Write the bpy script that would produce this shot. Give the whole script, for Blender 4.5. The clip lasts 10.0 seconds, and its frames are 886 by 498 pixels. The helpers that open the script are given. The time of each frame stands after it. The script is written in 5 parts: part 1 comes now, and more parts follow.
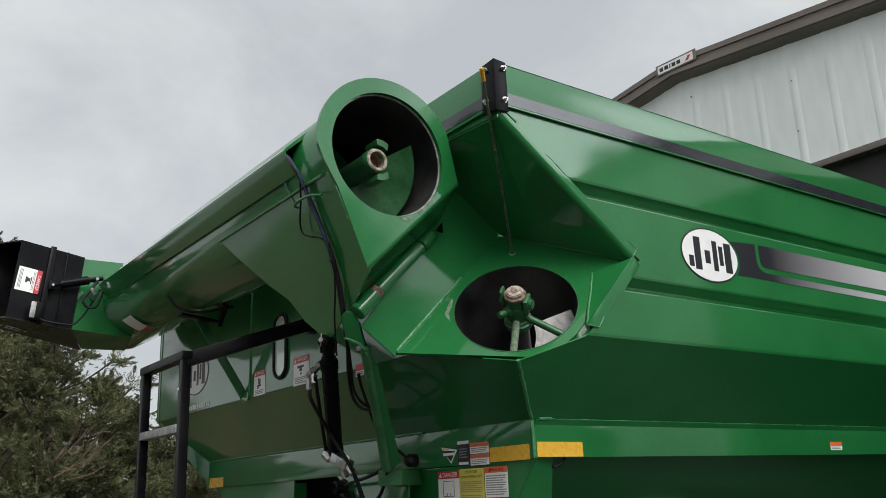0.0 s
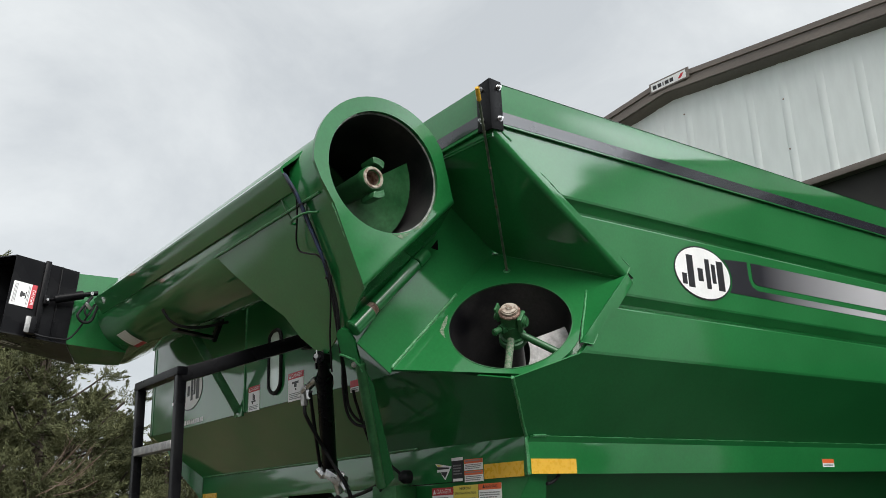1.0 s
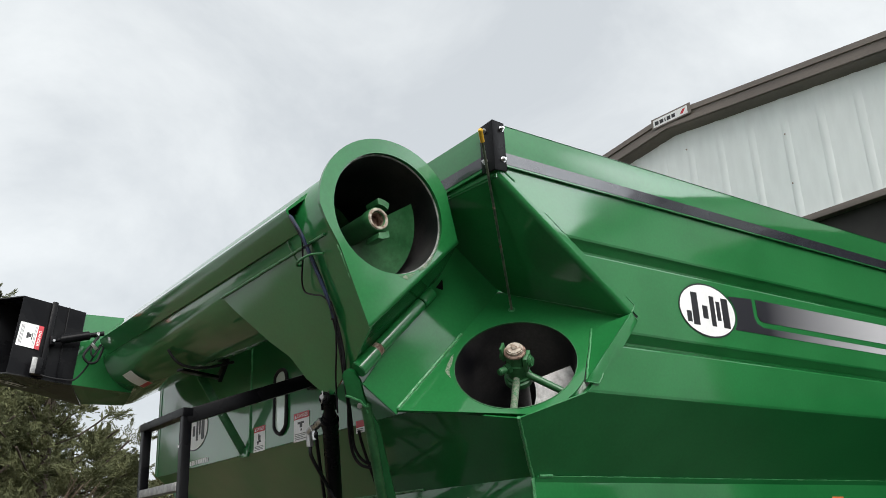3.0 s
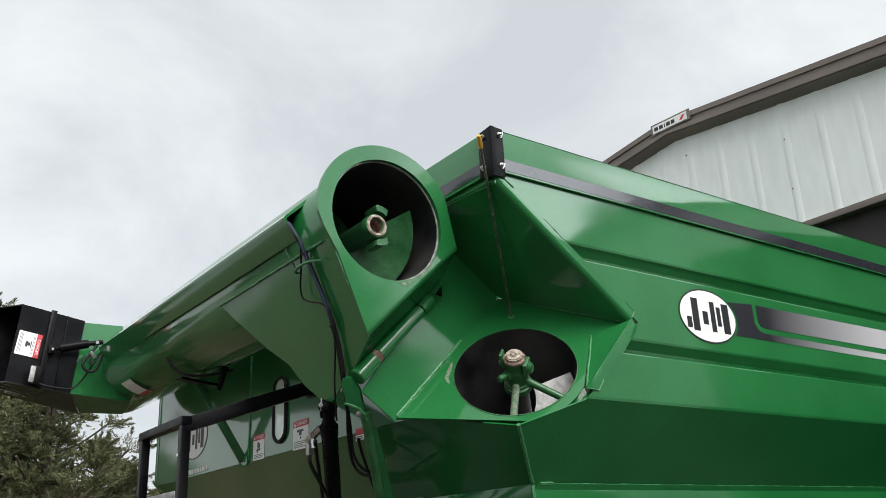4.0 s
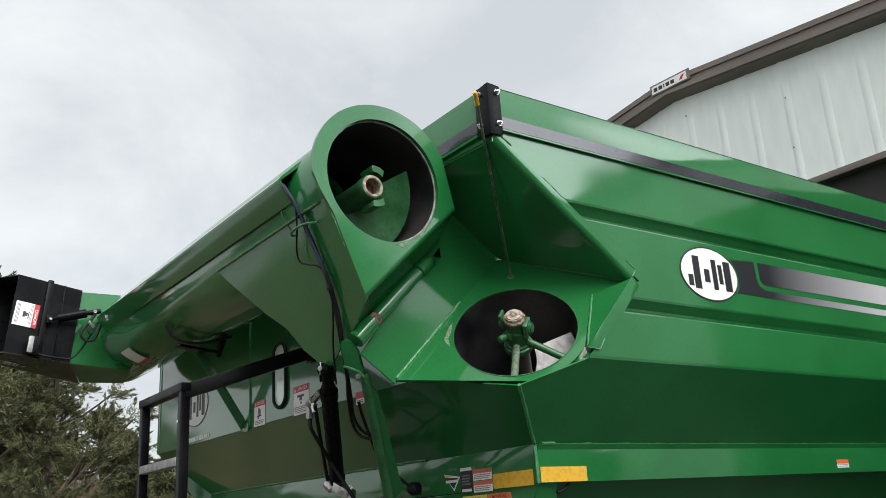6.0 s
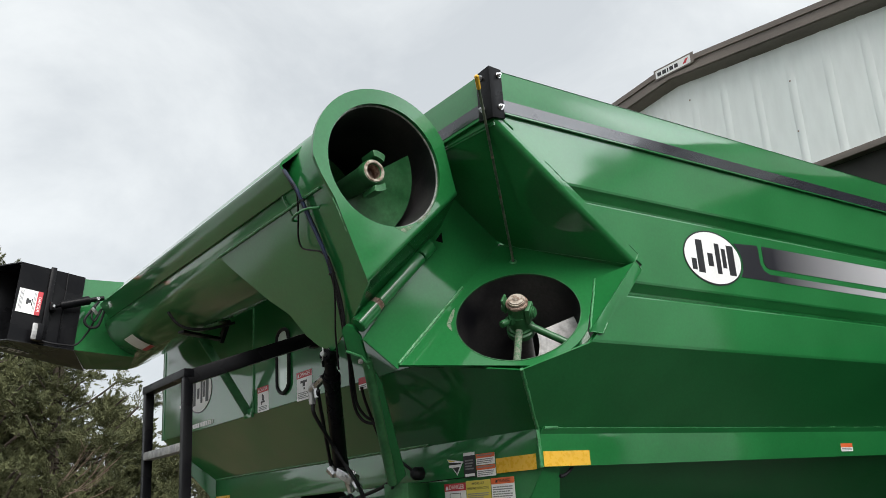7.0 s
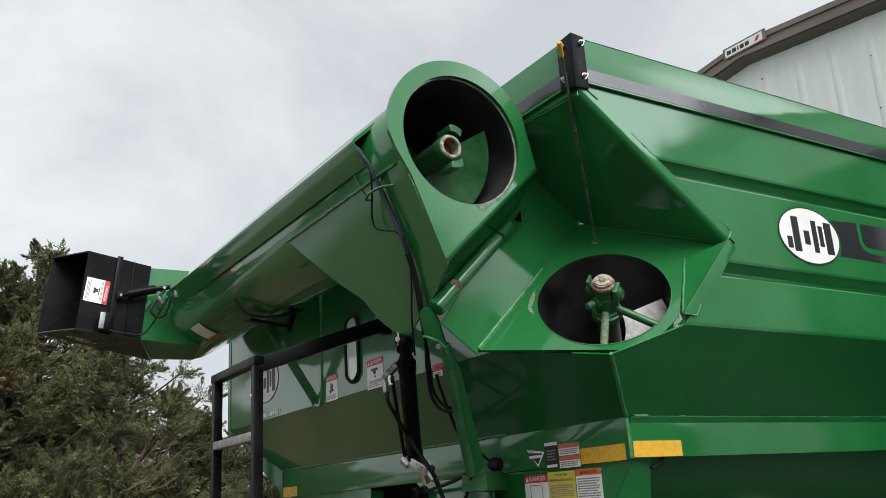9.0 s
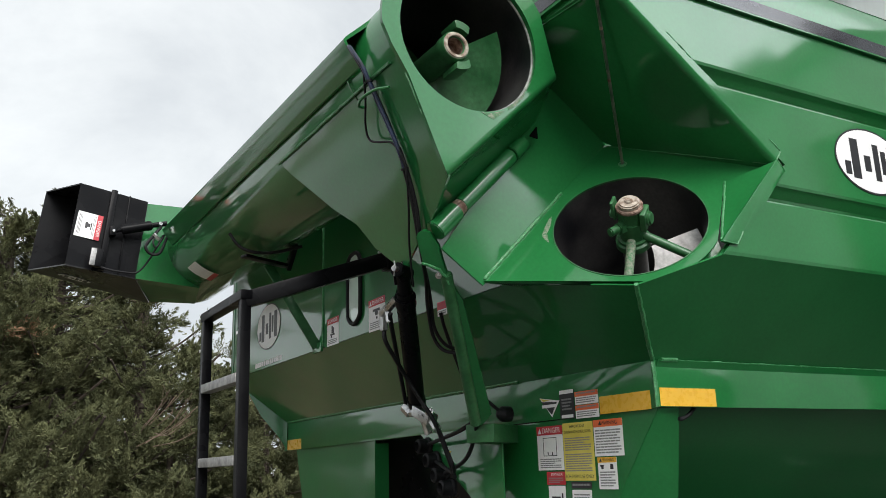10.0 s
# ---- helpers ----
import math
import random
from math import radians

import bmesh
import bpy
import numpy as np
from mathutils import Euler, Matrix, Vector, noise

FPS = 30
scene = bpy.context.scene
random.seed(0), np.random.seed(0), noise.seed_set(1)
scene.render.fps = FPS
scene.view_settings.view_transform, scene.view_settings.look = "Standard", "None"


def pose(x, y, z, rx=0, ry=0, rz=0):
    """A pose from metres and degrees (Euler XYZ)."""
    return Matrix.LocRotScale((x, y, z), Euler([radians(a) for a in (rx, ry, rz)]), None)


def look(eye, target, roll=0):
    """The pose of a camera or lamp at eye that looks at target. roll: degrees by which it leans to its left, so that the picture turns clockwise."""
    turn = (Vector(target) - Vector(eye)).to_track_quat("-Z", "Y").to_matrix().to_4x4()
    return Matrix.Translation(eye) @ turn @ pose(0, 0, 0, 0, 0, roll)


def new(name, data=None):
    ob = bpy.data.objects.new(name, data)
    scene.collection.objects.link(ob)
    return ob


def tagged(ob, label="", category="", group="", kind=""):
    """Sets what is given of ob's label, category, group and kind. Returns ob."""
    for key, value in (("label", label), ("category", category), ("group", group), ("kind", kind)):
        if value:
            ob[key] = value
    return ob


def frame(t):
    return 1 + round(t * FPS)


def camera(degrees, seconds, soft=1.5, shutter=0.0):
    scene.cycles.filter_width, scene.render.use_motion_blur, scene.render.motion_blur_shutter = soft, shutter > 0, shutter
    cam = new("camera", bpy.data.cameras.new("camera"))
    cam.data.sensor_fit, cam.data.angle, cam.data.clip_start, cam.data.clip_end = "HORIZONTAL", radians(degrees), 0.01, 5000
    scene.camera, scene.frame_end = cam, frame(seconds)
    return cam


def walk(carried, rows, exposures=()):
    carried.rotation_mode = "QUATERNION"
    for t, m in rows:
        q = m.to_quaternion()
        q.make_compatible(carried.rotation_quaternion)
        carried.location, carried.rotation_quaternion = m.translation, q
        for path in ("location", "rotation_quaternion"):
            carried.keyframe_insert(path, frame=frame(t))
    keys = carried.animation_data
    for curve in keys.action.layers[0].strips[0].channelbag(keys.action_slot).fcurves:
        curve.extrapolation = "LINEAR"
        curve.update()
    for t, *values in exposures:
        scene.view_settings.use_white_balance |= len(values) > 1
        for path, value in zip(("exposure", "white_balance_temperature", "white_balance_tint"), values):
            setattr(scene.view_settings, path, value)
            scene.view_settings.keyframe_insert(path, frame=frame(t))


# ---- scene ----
cam = camera(54.0, 10.0, 0.7)
PATH = [
    (0, (-1.751, -2.052, 1.791), (-0.613, -0.499, 2.334), -2.2),
    (0.5, (-1.763, -2.061, 1.795), (-0.614, -0.519, 2.346), -2.0),
    (1, (-1.769, -2.068, 1.795), (-0.624, -0.532, 2.369), -2.1),
    (1.5, (-1.779, -2.075, 1.801), (-0.641, -0.539, 2.391), -2.1),
    (2, (-1.776, -2.075, 1.805), (-0.646, -0.542, 2.414), -2.2),
    (2.5, (-1.783, -2.086, 1.809), (-0.656, -0.559, 2.44), -2.3),
    (4, (-1.771, -2.081, 1.812), (-0.65, -0.564, 2.476), -2.7),
    (4.5, (-1.763, -2.072, 1.809), (-0.639, -0.55, 2.457), -2.9),
    (5, (-1.755, -2.071, 1.803), (-0.63, -0.543, 2.435), -3.2),
    (5.5, (-1.744, -2.059, 1.802), (-0.616, -0.524, 2.412), -3.4),
    (6.8, (-1.728, -2.037, 1.793), (-0.598, -0.491, 2.368), -3.7),
    (7, (-1.725, -2.04, 1.794), (-0.598, -0.489, 2.361), -3.7),
    (7.5, (-1.725, -2.041, 1.793), (-0.603, -0.481, 2.348), -3.7),
    (8, (-1.724, -2.034, 1.785), (-0.615, -0.462, 2.332), -3.5),
    (8.5, (-1.732, -1.973, 1.782), (-0.663, -0.373, 2.327), -3.1),
    (9, (-1.716, -1.863, 1.796), (-0.687, -0.243, 2.356), -3.3),
    (9.5, (-1.651, -1.74, 1.776), (-0.636, -0.108, 2.326), -3.0),
    (9.7, (-1.582, -1.686, 1.767), (-0.582, -0.042, 2.311), -2.4),
    (10, (-1.443, -1.584, 1.747), (-0.472, 0.093, 2.24), -1.7),
]
walk(cam, [(t, look(eye, target, roll)) for t, eye, target, roll in PATH], [(0.0, 0.07), (0.5, 0.24), (1.0, 0.28), (2.0, 0.37), (2.7, 0.41), (7.5, 0.42), (9.0, 0.34), (9.5, 0.34), (10.0, 0.48)])


# ---- sky and sun: bright overcast ----
SUN_EL, SUN_AZ = 44.0, 194.0          # degrees above the horizon; clockwise from +y
world = bpy.data.worlds.new("overcast_sky")
scene.world = world
world.use_nodes = True
wt = world.node_tree
wt.nodes.clear()
w_out = wt.nodes.new("ShaderNodeOutputWorld")
w_bg = wt.nodes.new("ShaderNodeBackground")
w_sky = wt.nodes.new("ShaderNodeTexSky")
w_sky.sky_type = "NISHITA"
w_sky.sun_disc = False
w_sky.sun_elevation, w_sky.sun_rotation = radians(SUN_EL), radians(SUN_AZ)
w_scale = wt.nodes.new("ShaderNodeVectorMath")
w_scale.operation = "SCALE"
w_scale.inputs["Scale"].default_value = 0.10
wt.links.new(w_sky.outputs["Color"], w_scale.inputs[0])
w_co = wt.nodes.new("ShaderNodeTexCoord")
w_map = wt.nodes.new("ShaderNodeMapping")
w_map.inputs["Location"].default_value = (0.35, 0.15, 0.4)
w_map.inputs["Scale"].default_value = (1.0, 1.0, 1.5)
w_noise = wt.nodes.new("ShaderNodeTexNoise")
w_noise.inputs["Scale"].default_value = 1.9
w_noise.inputs["Detail"].default_value = 10.0
w_noise.inputs["Roughness"].default_value = 0.60
w_noise.inputs["Distortion"].default_value = 0.55
w_ramp = wt.nodes.new("ShaderNodeValToRGB")
w_ramp.color_ramp.elements[0].position, w_ramp.color_ramp.elements[0].color = 0.34, (0.515, 0.545, 0.568, 1)
w_ramp.color_ramp.elements[1].position, w_ramp.color_ramp.elements[1].color = 0.62, (0.730, 0.757, 0.763, 1)
w_mix = wt.nodes.new("ShaderNodeMix")
w_mix.data_type = "RGBA"
w_mix.inputs["Factor"].default_value = 0.92
wt.links.new(w_co.outputs["Generated"], w_map.inputs["Vector"])
wt.links.new(w_map.outputs["Vector"], w_noise.inputs["Vector"])
wt.links.new(w_noise.outputs["Fac"], w_ramp.inputs["Fac"])
wt.links.new(w_scale.outputs["Vector"], w_mix.inputs["A"])
wt.links.new(w_ramp.outputs["Color"], w_mix.inputs["B"])
# the cloud is brighter round the veiled sun
w_dot = wt.nodes.new("ShaderNodeVectorMath")
w_dot.operation = "DOT_PRODUCT"
w_dot.inputs[1].default_value = (math.sin(radians(SUN_AZ - 34)) * math.cos(radians(36)), math.cos(radians(SUN_AZ - 34)) * math.cos(radians(36)), math.sin(radians(36)))
w_glow = wt.nodes.new("ShaderNodeMapRange")
w_glow.interpolation_type = "SMOOTHSTEP"
w_glow.inputs["From Min"].default_value, w_glow.inputs["From Max"].default_value = 0.45, 1.0
w_glow.inputs["To Min"].default_value, w_glow.inputs["To Max"].default_value = 1.0, 2.0
w_mul = wt.nodes.new("ShaderNodeVectorMath")
w_mul.operation = "SCALE"
wt.links.new(w_co.outputs["Generated"], w_dot.inputs[0])
wt.links.new(w_dot.outputs["Value"], w_glow.inputs["Value"])
wt.links.new(w_mix.outputs["Result"], w_mul.inputs[0])
wt.links.new(w_glow.outputs["Result"], w_mul.inputs["Scale"])
# a bright patch added low in the sky, for the side panel's highlight
w_dot2 = wt.nodes.new("ShaderNodeVectorMath")
w_dot2.operation = "DOT_PRODUCT"
w_dot2.inputs[1].default_value = (math.sin(radians(135)) * math.cos(radians(23)), math.cos(radians(135)) * math.cos(radians(23)), math.sin(radians(23)))
w_patch = wt.nodes.new("ShaderNodeMapRange")
w_patch.interpolation_type = "SMOOTHSTEP"
w_patch.inputs["From Min"].default_value, w_patch.inputs["From Max"].default_value = 0.974, 0.998
w_patch.inputs["To Min"].default_value, w_patch.inputs["To Max"].default_value = 1.0, 2.9
w_mul2 = wt.nodes.new("ShaderNodeVectorMath")
w_mul2.operation = "SCALE"
wt.links.new(w_co.outputs["Generated"], w_dot2.inputs[0])
wt.links.new(w_dot2.outputs["Value"], w_patch.inputs["Value"])
wt.links.new(w_mul.outputs["Vector"], w_mul2.inputs[0])
wt.links.new(w_patch.outputs["Result"], w_mul2.inputs["Scale"])
wt.links.new(w_mul2.outputs["Vector"], w_bg.inputs["Color"])
w_bg.inputs["Strength"].default_value = 1.0
wt.links.new(w_bg.outputs["Background"], w_out.inputs["Surface"])

sun_data = bpy.data.lights.new("sun", "SUN")
sun_data.energy, sun_data.angle, sun_data.color = 2.3, radians(40), (1.0, 0.97, 0.93)
sun = new("sun", sun_data)
sun.matrix_world = look((0, 0, 0), (-math.sin(radians(SUN_AZ)) * math.cos(radians(SUN_EL)), -math.cos(radians(SUN_AZ)) * math.cos(radians(SUN_EL)), -math.sin(radians(SUN_EL))))


# ---- materials ----
def base_material(name, color, rough=0.5, metal=0.0, coat=0.0, coat_rough=0.06, spec=0.5):
    m = bpy.data.materials.new(name)
    m.use_nodes = True
    b = m.node_tree.nodes["Principled BSDF"]
    b.inputs["Base Color"].default_value = (*color, 1)
    b.inputs["Roughness"].default_value = rough
    b.inputs["Metallic"].default_value = metal
    b.inputs["Coat Weight"].default_value = coat
    b.inputs["Coat Roughness"].default_value = coat_rough
    b.inputs["Specular IOR Level"].default_value = spec
    return m


def varied(m, dark, light, scale, lo=0.35, hi=0.65, detail=5.0, bump=0.0, bump_scale=60.0, bump_dist=0.002,
           rough=None, stretch=(1, 1, 1), fine=0.0, fine_scale=90.0, wave=0.0, wave_scale=2.5):
    """Colour between dark and light by noise at one scale, finer speckle, and up to two reliefs."""
    t = m.node_tree
    b = t.nodes["Principled BSDF"]
    co = t.nodes.new("ShaderNodeTexCoord")
    mp = t.nodes.new("ShaderNodeMapping")
    mp.inputs["Scale"].default_value = stretch
    t.links.new(co.outputs["Object"], mp.inputs["Vector"])
    n = t.nodes.new("ShaderNodeTexNoise")
    n.inputs["Scale"].default_value, n.inputs["Detail"].default_value = scale, detail
    t.links.new(mp.outputs["Vector"], n.inputs["Vector"])
    r = t.nodes.new("ShaderNodeValToRGB")
    r.color_ramp.elements[0].position, r.color_ramp.elements[0].color = lo, (*dark, 1)
    r.color_ramp.elements[1].position, r.color_ramp.elements[1].color = hi, (*light, 1)
    t.links.new(n.outputs["Fac"], r.inputs["Fac"])
    last = r.outputs["Color"]
    if fine:
        f = t.nodes.new("ShaderNodeTexNoise")
        f.inputs["Scale"].default_value, f.inputs["Detail"].default_value = fine_scale, 4.0
        t.links.new(mp.outputs["Vector"], f.inputs["Vector"])
        mr = t.nodes.new("ShaderNodeMapRange")
        mr.inputs["From Min"].default_value, mr.inputs["From Max"].default_value = 0.3, 0.7
        mr.inputs["To Min"].default_value, mr.inputs["To Max"].default_value = 1.0 - fine, 1.0 + fine
        t.links.new(f.outputs["Fac"], mr.inputs["Value"])
        vm = t.nodes.new("ShaderNodeVectorMath")
        vm.operation = "SCALE"
        t.links.new(last, vm.inputs[0])
        t.links.new(mr.outputs["Result"], vm.inputs["Scale"])
        last = vm.outputs["Vector"]
    t.links.new(last, b.inputs["Base Color"])
    if rough:
        mr2 = t.nodes.new("ShaderNodeMapRange")
        mr2.inputs["From Min"].default_value, mr2.inputs["From Max"].default_value = 0.3, 0.7
        mr2.inputs["To Min"].default_value, mr2.inputs["To Max"].default_value = rough
        t.links.new(n.outputs["Fac"], mr2.inputs["Value"])
        t.links.new(mr2.outputs["Result"], b.inputs["Roughness"])
    if bump or wave:
        bp = None
        if wave:
            wn = t.nodes.new("ShaderNodeTexNoise")
            wn.inputs["Scale"].default_value, wn.inputs["Detail"].default_value = wave_scale, 1.0
            t.links.new(co.outputs["Object"], wn.inputs["Vector"])
            bp = t.nodes.new("ShaderNodeBump")
            bp.inputs["Strength"].default_value, bp.inputs["Distance"].default_value = 1.0, wave
            t.links.new(wn.outputs["Fac"], bp.inputs["Height"])
        if bump:
            bn = t.nodes.new("ShaderNodeTexNoise")
            bn.inputs["Scale"].default_value, bn.inputs["Detail"].default_value = bump_scale, 3.0
            t.links.new(mp.outputs["Vector"], bn.inputs["Vector"])
            b2 = t.nodes.new("ShaderNodeBump")
            b2.inputs["Strength"].default_value, b2.inputs["Distance"].default_value = bump, bump_dist
            t.links.new(bn.outputs["Fac"], b2.inputs["Height"])
            if bp:
                t.links.new(bp.outputs["Normal"], b2.inputs["Normal"])
            bp = b2
        t.links.new(bp.outputs["Normal"], b.inputs["Normal"])
        if m.node_tree.nodes["Principled BSDF"].inputs["Coat Weight"].default_value > 0:
            t.links.new(bp.outputs["Normal"], b.inputs["Coat Normal"])
    return m


GREEN = varied(base_material("green_paint", (0.02, 0.17, 0.04), 0.36, coat=1.0, coat_rough=0.04, spec=0.2), (0.011, 0.136, 0.033), (0.016, 0.165, 0.043), 3.0,
               bump=0.10, bump_scale=240.0, bump_dist=0.0006, rough=(0.30, 0.44), fine=0.06, wave=0.004, wave_scale=2.2)
GREEN.node_tree.nodes["Principled BSDF"].inputs["Coat IOR"].default_value = 1.55
# worn paint; its darker tone also paints shade on the link arm and foot
GREEN_WORN_SHADE = varied(base_material("green_paint_worn_and_shaded", (0.03, 0.18, 0.05), 0.5, coat=0.25, coat_rough=0.2), (0.013, 0.095, 0.026), (0.035, 0.150, 0.052), 18.0,
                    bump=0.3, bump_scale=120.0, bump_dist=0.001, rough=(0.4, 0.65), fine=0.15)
WELD = varied(base_material("weld_bead_paint", (0.05, 0.24, 0.08), 0.35, coat=0.5), (0.02, 0.17, 0.045), (0.07, 0.27, 0.11), 40.0, bump=0.8, bump_scale=120.0, bump_dist=0.004)
BLACK = varied(base_material("black_paint", (0.006, 0.006, 0.007), 0.28, coat=0.0, spec=0.10), (0.004, 0.004, 0.005), (0.009, 0.009, 0.010), 6.0,
               bump=0.12, bump_scale=200.0, bump_dist=0.0008, rough=(0.22, 0.36), fine=0.1)
SPOUT_BLACK = varied(base_material("black_spout_paint", (0.008, 0.008, 0.009), 0.3, spec=0.50), (0.006, 0.006, 0.007), (0.012, 0.012, 0.013), 6.0, bump=0.12, bump_scale=200.0, bump_dist=0.0008, rough=(0.24, 0.38), fine=0.1)
STRIPE = varied(base_material("black_vinyl_stripe", (0.018, 0.018, 0.026), 0.22, coat=0.5, coat_rough=0.05), (0.014, 0.014, 0.020), (0.024, 0.024, 0.034), 5.0, rough=(0.16, 0.3), fine=0.08)
RUBBER = varied(base_material("black_rubber", (0.016, 0.016, 0.017), 0.55, spec=0.22), (0.007, 0.007, 0.008), (0.016, 0.016, 0.018), 30.0, bump=0.15, bump_scale=200.0, rough=(0.42, 0.62))
BLUE_HOSE = varied(base_material("blue_black_hose", (0.02, 0.035, 0.09), 0.4), (0.008, 0.009, 0.014), (0.016, 0.028, 0.075), 25.0, rough=(0.3, 0.5))
STEEL = varied(base_material("zinc_plated_steel", (0.55, 0.55, 0.55), 0.32, 1.0), (0.42, 0.42, 0.42), (0.66, 0.66, 0.66), 40.0, bump=0.15, bump_scale=150.0, rough=(0.22, 0.42))
RUST = varied(base_material("bare_rusty_steel", (0.22, 0.12, 0.08), 0.75), (0.11, 0.055, 0.035), (0.34, 0.25, 0.20), 45.0, bump=0.5, bump_scale=160.0, bump_dist=0.001, fine=0.25)
BARE = varied(base_material("scuffed_bare_steel", (0.4, 0.4, 0.38), 0.5, 0.4), (0.24, 0.26, 0.24), (0.58, 0.58, 0.55), 26.0, bump=0.2, bump_scale=140.0, rough=(0.35, 0.6), fine=0.15)
FLIGHT = varied(base_material("worn_flighting_steel", (0.25, 0.25, 0.25), 0.5, 0.3), (0.20, 0.19, 0.185), (0.55, 0.54, 0.53), 9.0, bump=0.3, bump_scale=120.0, rough=(0.4, 0.65), fine=0.25, fine_scale=60.0)
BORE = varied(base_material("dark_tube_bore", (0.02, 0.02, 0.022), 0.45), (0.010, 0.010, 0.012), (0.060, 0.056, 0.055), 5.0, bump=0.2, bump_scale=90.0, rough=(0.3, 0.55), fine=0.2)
WHITE = varied(base_material("white_vinyl", (0.82, 0.82, 0.81), 0.35), (0.80, 0.80, 0.79), (0.87, 0.87, 0.86), 12.0, fine=0.03)
INK = base_material("black_ink", (0.015, 0.015, 0.018), 0.4)
GREY_INK = base_material("grey_ink", (0.22, 0.22, 0.22), 0.5)
RED = varied(base_material("red_vinyl", (0.52, 0.02, 0.035), 0.38), (0.47, 0.016, 0.03), (0.57, 0.03, 0.045), 14.0)
ORANGE = varied(base_material("orange_vinyl", (0.72, 0.13, 0.04), 0.4), (0.66, 0.11, 0.03), (0.76, 0.16, 0.05), 14.0)
YELLOW = varied(base_material("yellow_vinyl", (0.68, 0.58, 0.10), 0.4), (0.62, 0.52, 0.08), (0.72, 0.62, 0.12), 14.0)
AMBER = varied(base_material("amber_reflective_tape", (0.74, 0.36, 0.02), 0.30, coat=0.3), (0.70, 0.39, 0.028), (0.74, 0.43, 0.034), 60.0, rough=(0.22, 0.36), bump=0.08, bump_scale=500.0)
SIDING = varied(base_material("white_ribbed_steel_siding", (0.62, 0.65, 0.65), 0.45), (0.76, 0.815, 0.80), (0.83, 0.875, 0.86), 1.6, stretch=(1, 1, 0.25), bump=0.05, bump_scale=90.0,
                rough=(0.36, 0.5), fine=0.04, fine_scale=14.0, wave=0.006, wave_scale=1.4)
BROWN = varied(base_material("brown_steel_trim", (0.105, 0.085, 0.068), 0.5), (0.140, 0.116, 0.100), (0.195, 0.165, 0.143), 4.0, stretch=(1, 0.3, 1), fine=0.08, rough=(0.4, 0.58))
# near-black that paints the unlit room behind the doorway
DARK_ROOM = varied(base_material("painted_doorway_dark", (0.03, 0.028, 0.026), 0.8), (0.02, 0.019, 0.018), (0.045, 0.042, 0.04), 2.0)
GRAVEL = varied(base_material("pale_gravel", (0.30, 0.31, 0.32), 0.9), (0.24, 0.25, 0.25), (0.40, 0.40, 0.39), 1.2, bump=0.8, bump_scale=26.0, bump_dist=0.02, fine=0.3, fine_scale=30.0)
ASPHALT = varied(base_material("dark_asphalt", (0.035, 0.035, 0.036), 0.85), (0.024, 0.024, 0.025), (0.046, 0.046, 0.046), 0.9, bump=0.6, bump_scale=80.0, bump_dist=0.006, fine=0.3, fine_scale=60.0)
DRY_GRASS = varied(base_material("dry_winter_grass", (0.10, 0.09, 0.05), 0.95), (0.075, 0.058, 0.034), (0.132, 0.102, 0.058), 0.6, bump=0.9, bump_scale=20.0, bump_dist=0.03, fine=0.35, fine_scale=24.0)
BARK = varied(base_material("cedar_bark", (0.10, 0.07, 0.05), 0.9), (0.035, 0.026, 0.020), (0.10, 0.078, 0.06), 9.0, stretch=(1, 1, 0.2), bump=0.8, bump_scale=30.0, bump_dist=0.02)


def foliage_material(name, dark, light):
    m = base_material(name, dark, 0.75, spec=0.2)
    t = m.node_tree
    g = t.nodes.new("ShaderNodeNewGeometry")
    r = t.nodes.new("ShaderNodeValToRGB")
    r.color_ramp.elements[0].position, r.color_ramp.elements[0].color = 0.0, (*dark, 1)
    r.color_ramp.elements[1].position, r.color_ramp.elements[1].color = 1.0, (*light, 1)
    n = t.nodes.new("ShaderNodeTexNoise")
    n.inputs["Scale"].default_value, n.inputs["Detail"].default_value = 3.6, 6.0
    co = t.nodes.new("ShaderNodeTexCoord")
    t.links.new(co.outputs["Object"], n.inputs["Vector"])
    mx = t.nodes.new("ShaderNodeMath")
    mx.operation = "MULTIPLY_ADD"
    mx.inputs[1].default_value, mx.inputs[2].default_value = 0.16, -0.16
    ad = t.nodes.new("ShaderNodeMath")
    ad.operation = "ADD"
    t.links.new(g.outputs["Random Per Island"], mx.inputs[0])
    t.links.new(mx.outputs["Value"], ad.inputs[0])
    sc = t.nodes.new("ShaderNodeMath")
    sc.operation = "MULTIPLY"
    sc.inputs[1].default_value = 1.30
    t.links.new(n.outputs["Fac"], sc.inputs[0])
    t.links.new(sc.outputs["Value"], ad.inputs[1])
    t.links.new(ad.outputs["Value"], r.inputs["Fac"])
    t.links.new(r.outputs["Color"], t.nodes["Principled BSDF"].inputs["Base Color"])
    return m


CEDAR = foliage_material("cedar_foliage", (0.020, 0.032, 0.017), (0.182, 0.188, 0.090))
CEDAR_RUSTY = foliage_material("dead_cedar_foliage", (0.20, 0.11, 0.065), (0.42, 0.25, 0.16))
TREAD = varied(base_material("grey_galvanised_tread", (0.3, 0.3, 0.3), 0.5, 0.5), (0.22, 0.22, 0.22), (0.42, 0.42, 0.41), 30.0, bump=0.3, bump_scale=120.0, rough=(0.4, 0.6), fine=0.15)
SCRAPE = varied(base_material("paint_scraped_to_primer", (0.3, 0.3, 0.25), 0.6), (0.04, 0.16, 0.06), (0.26, 0.27, 0.21), 120.0, lo=0.36, hi=0.66, bump=0.4, bump_scale=200.0, fine=0.2)
TWIG = varied(base_material("dead_twig", (0.17, 0.12, 0.09), 0.85), (0.13, 0.085, 0.06), (0.24, 0.18, 0.14), 12.0)
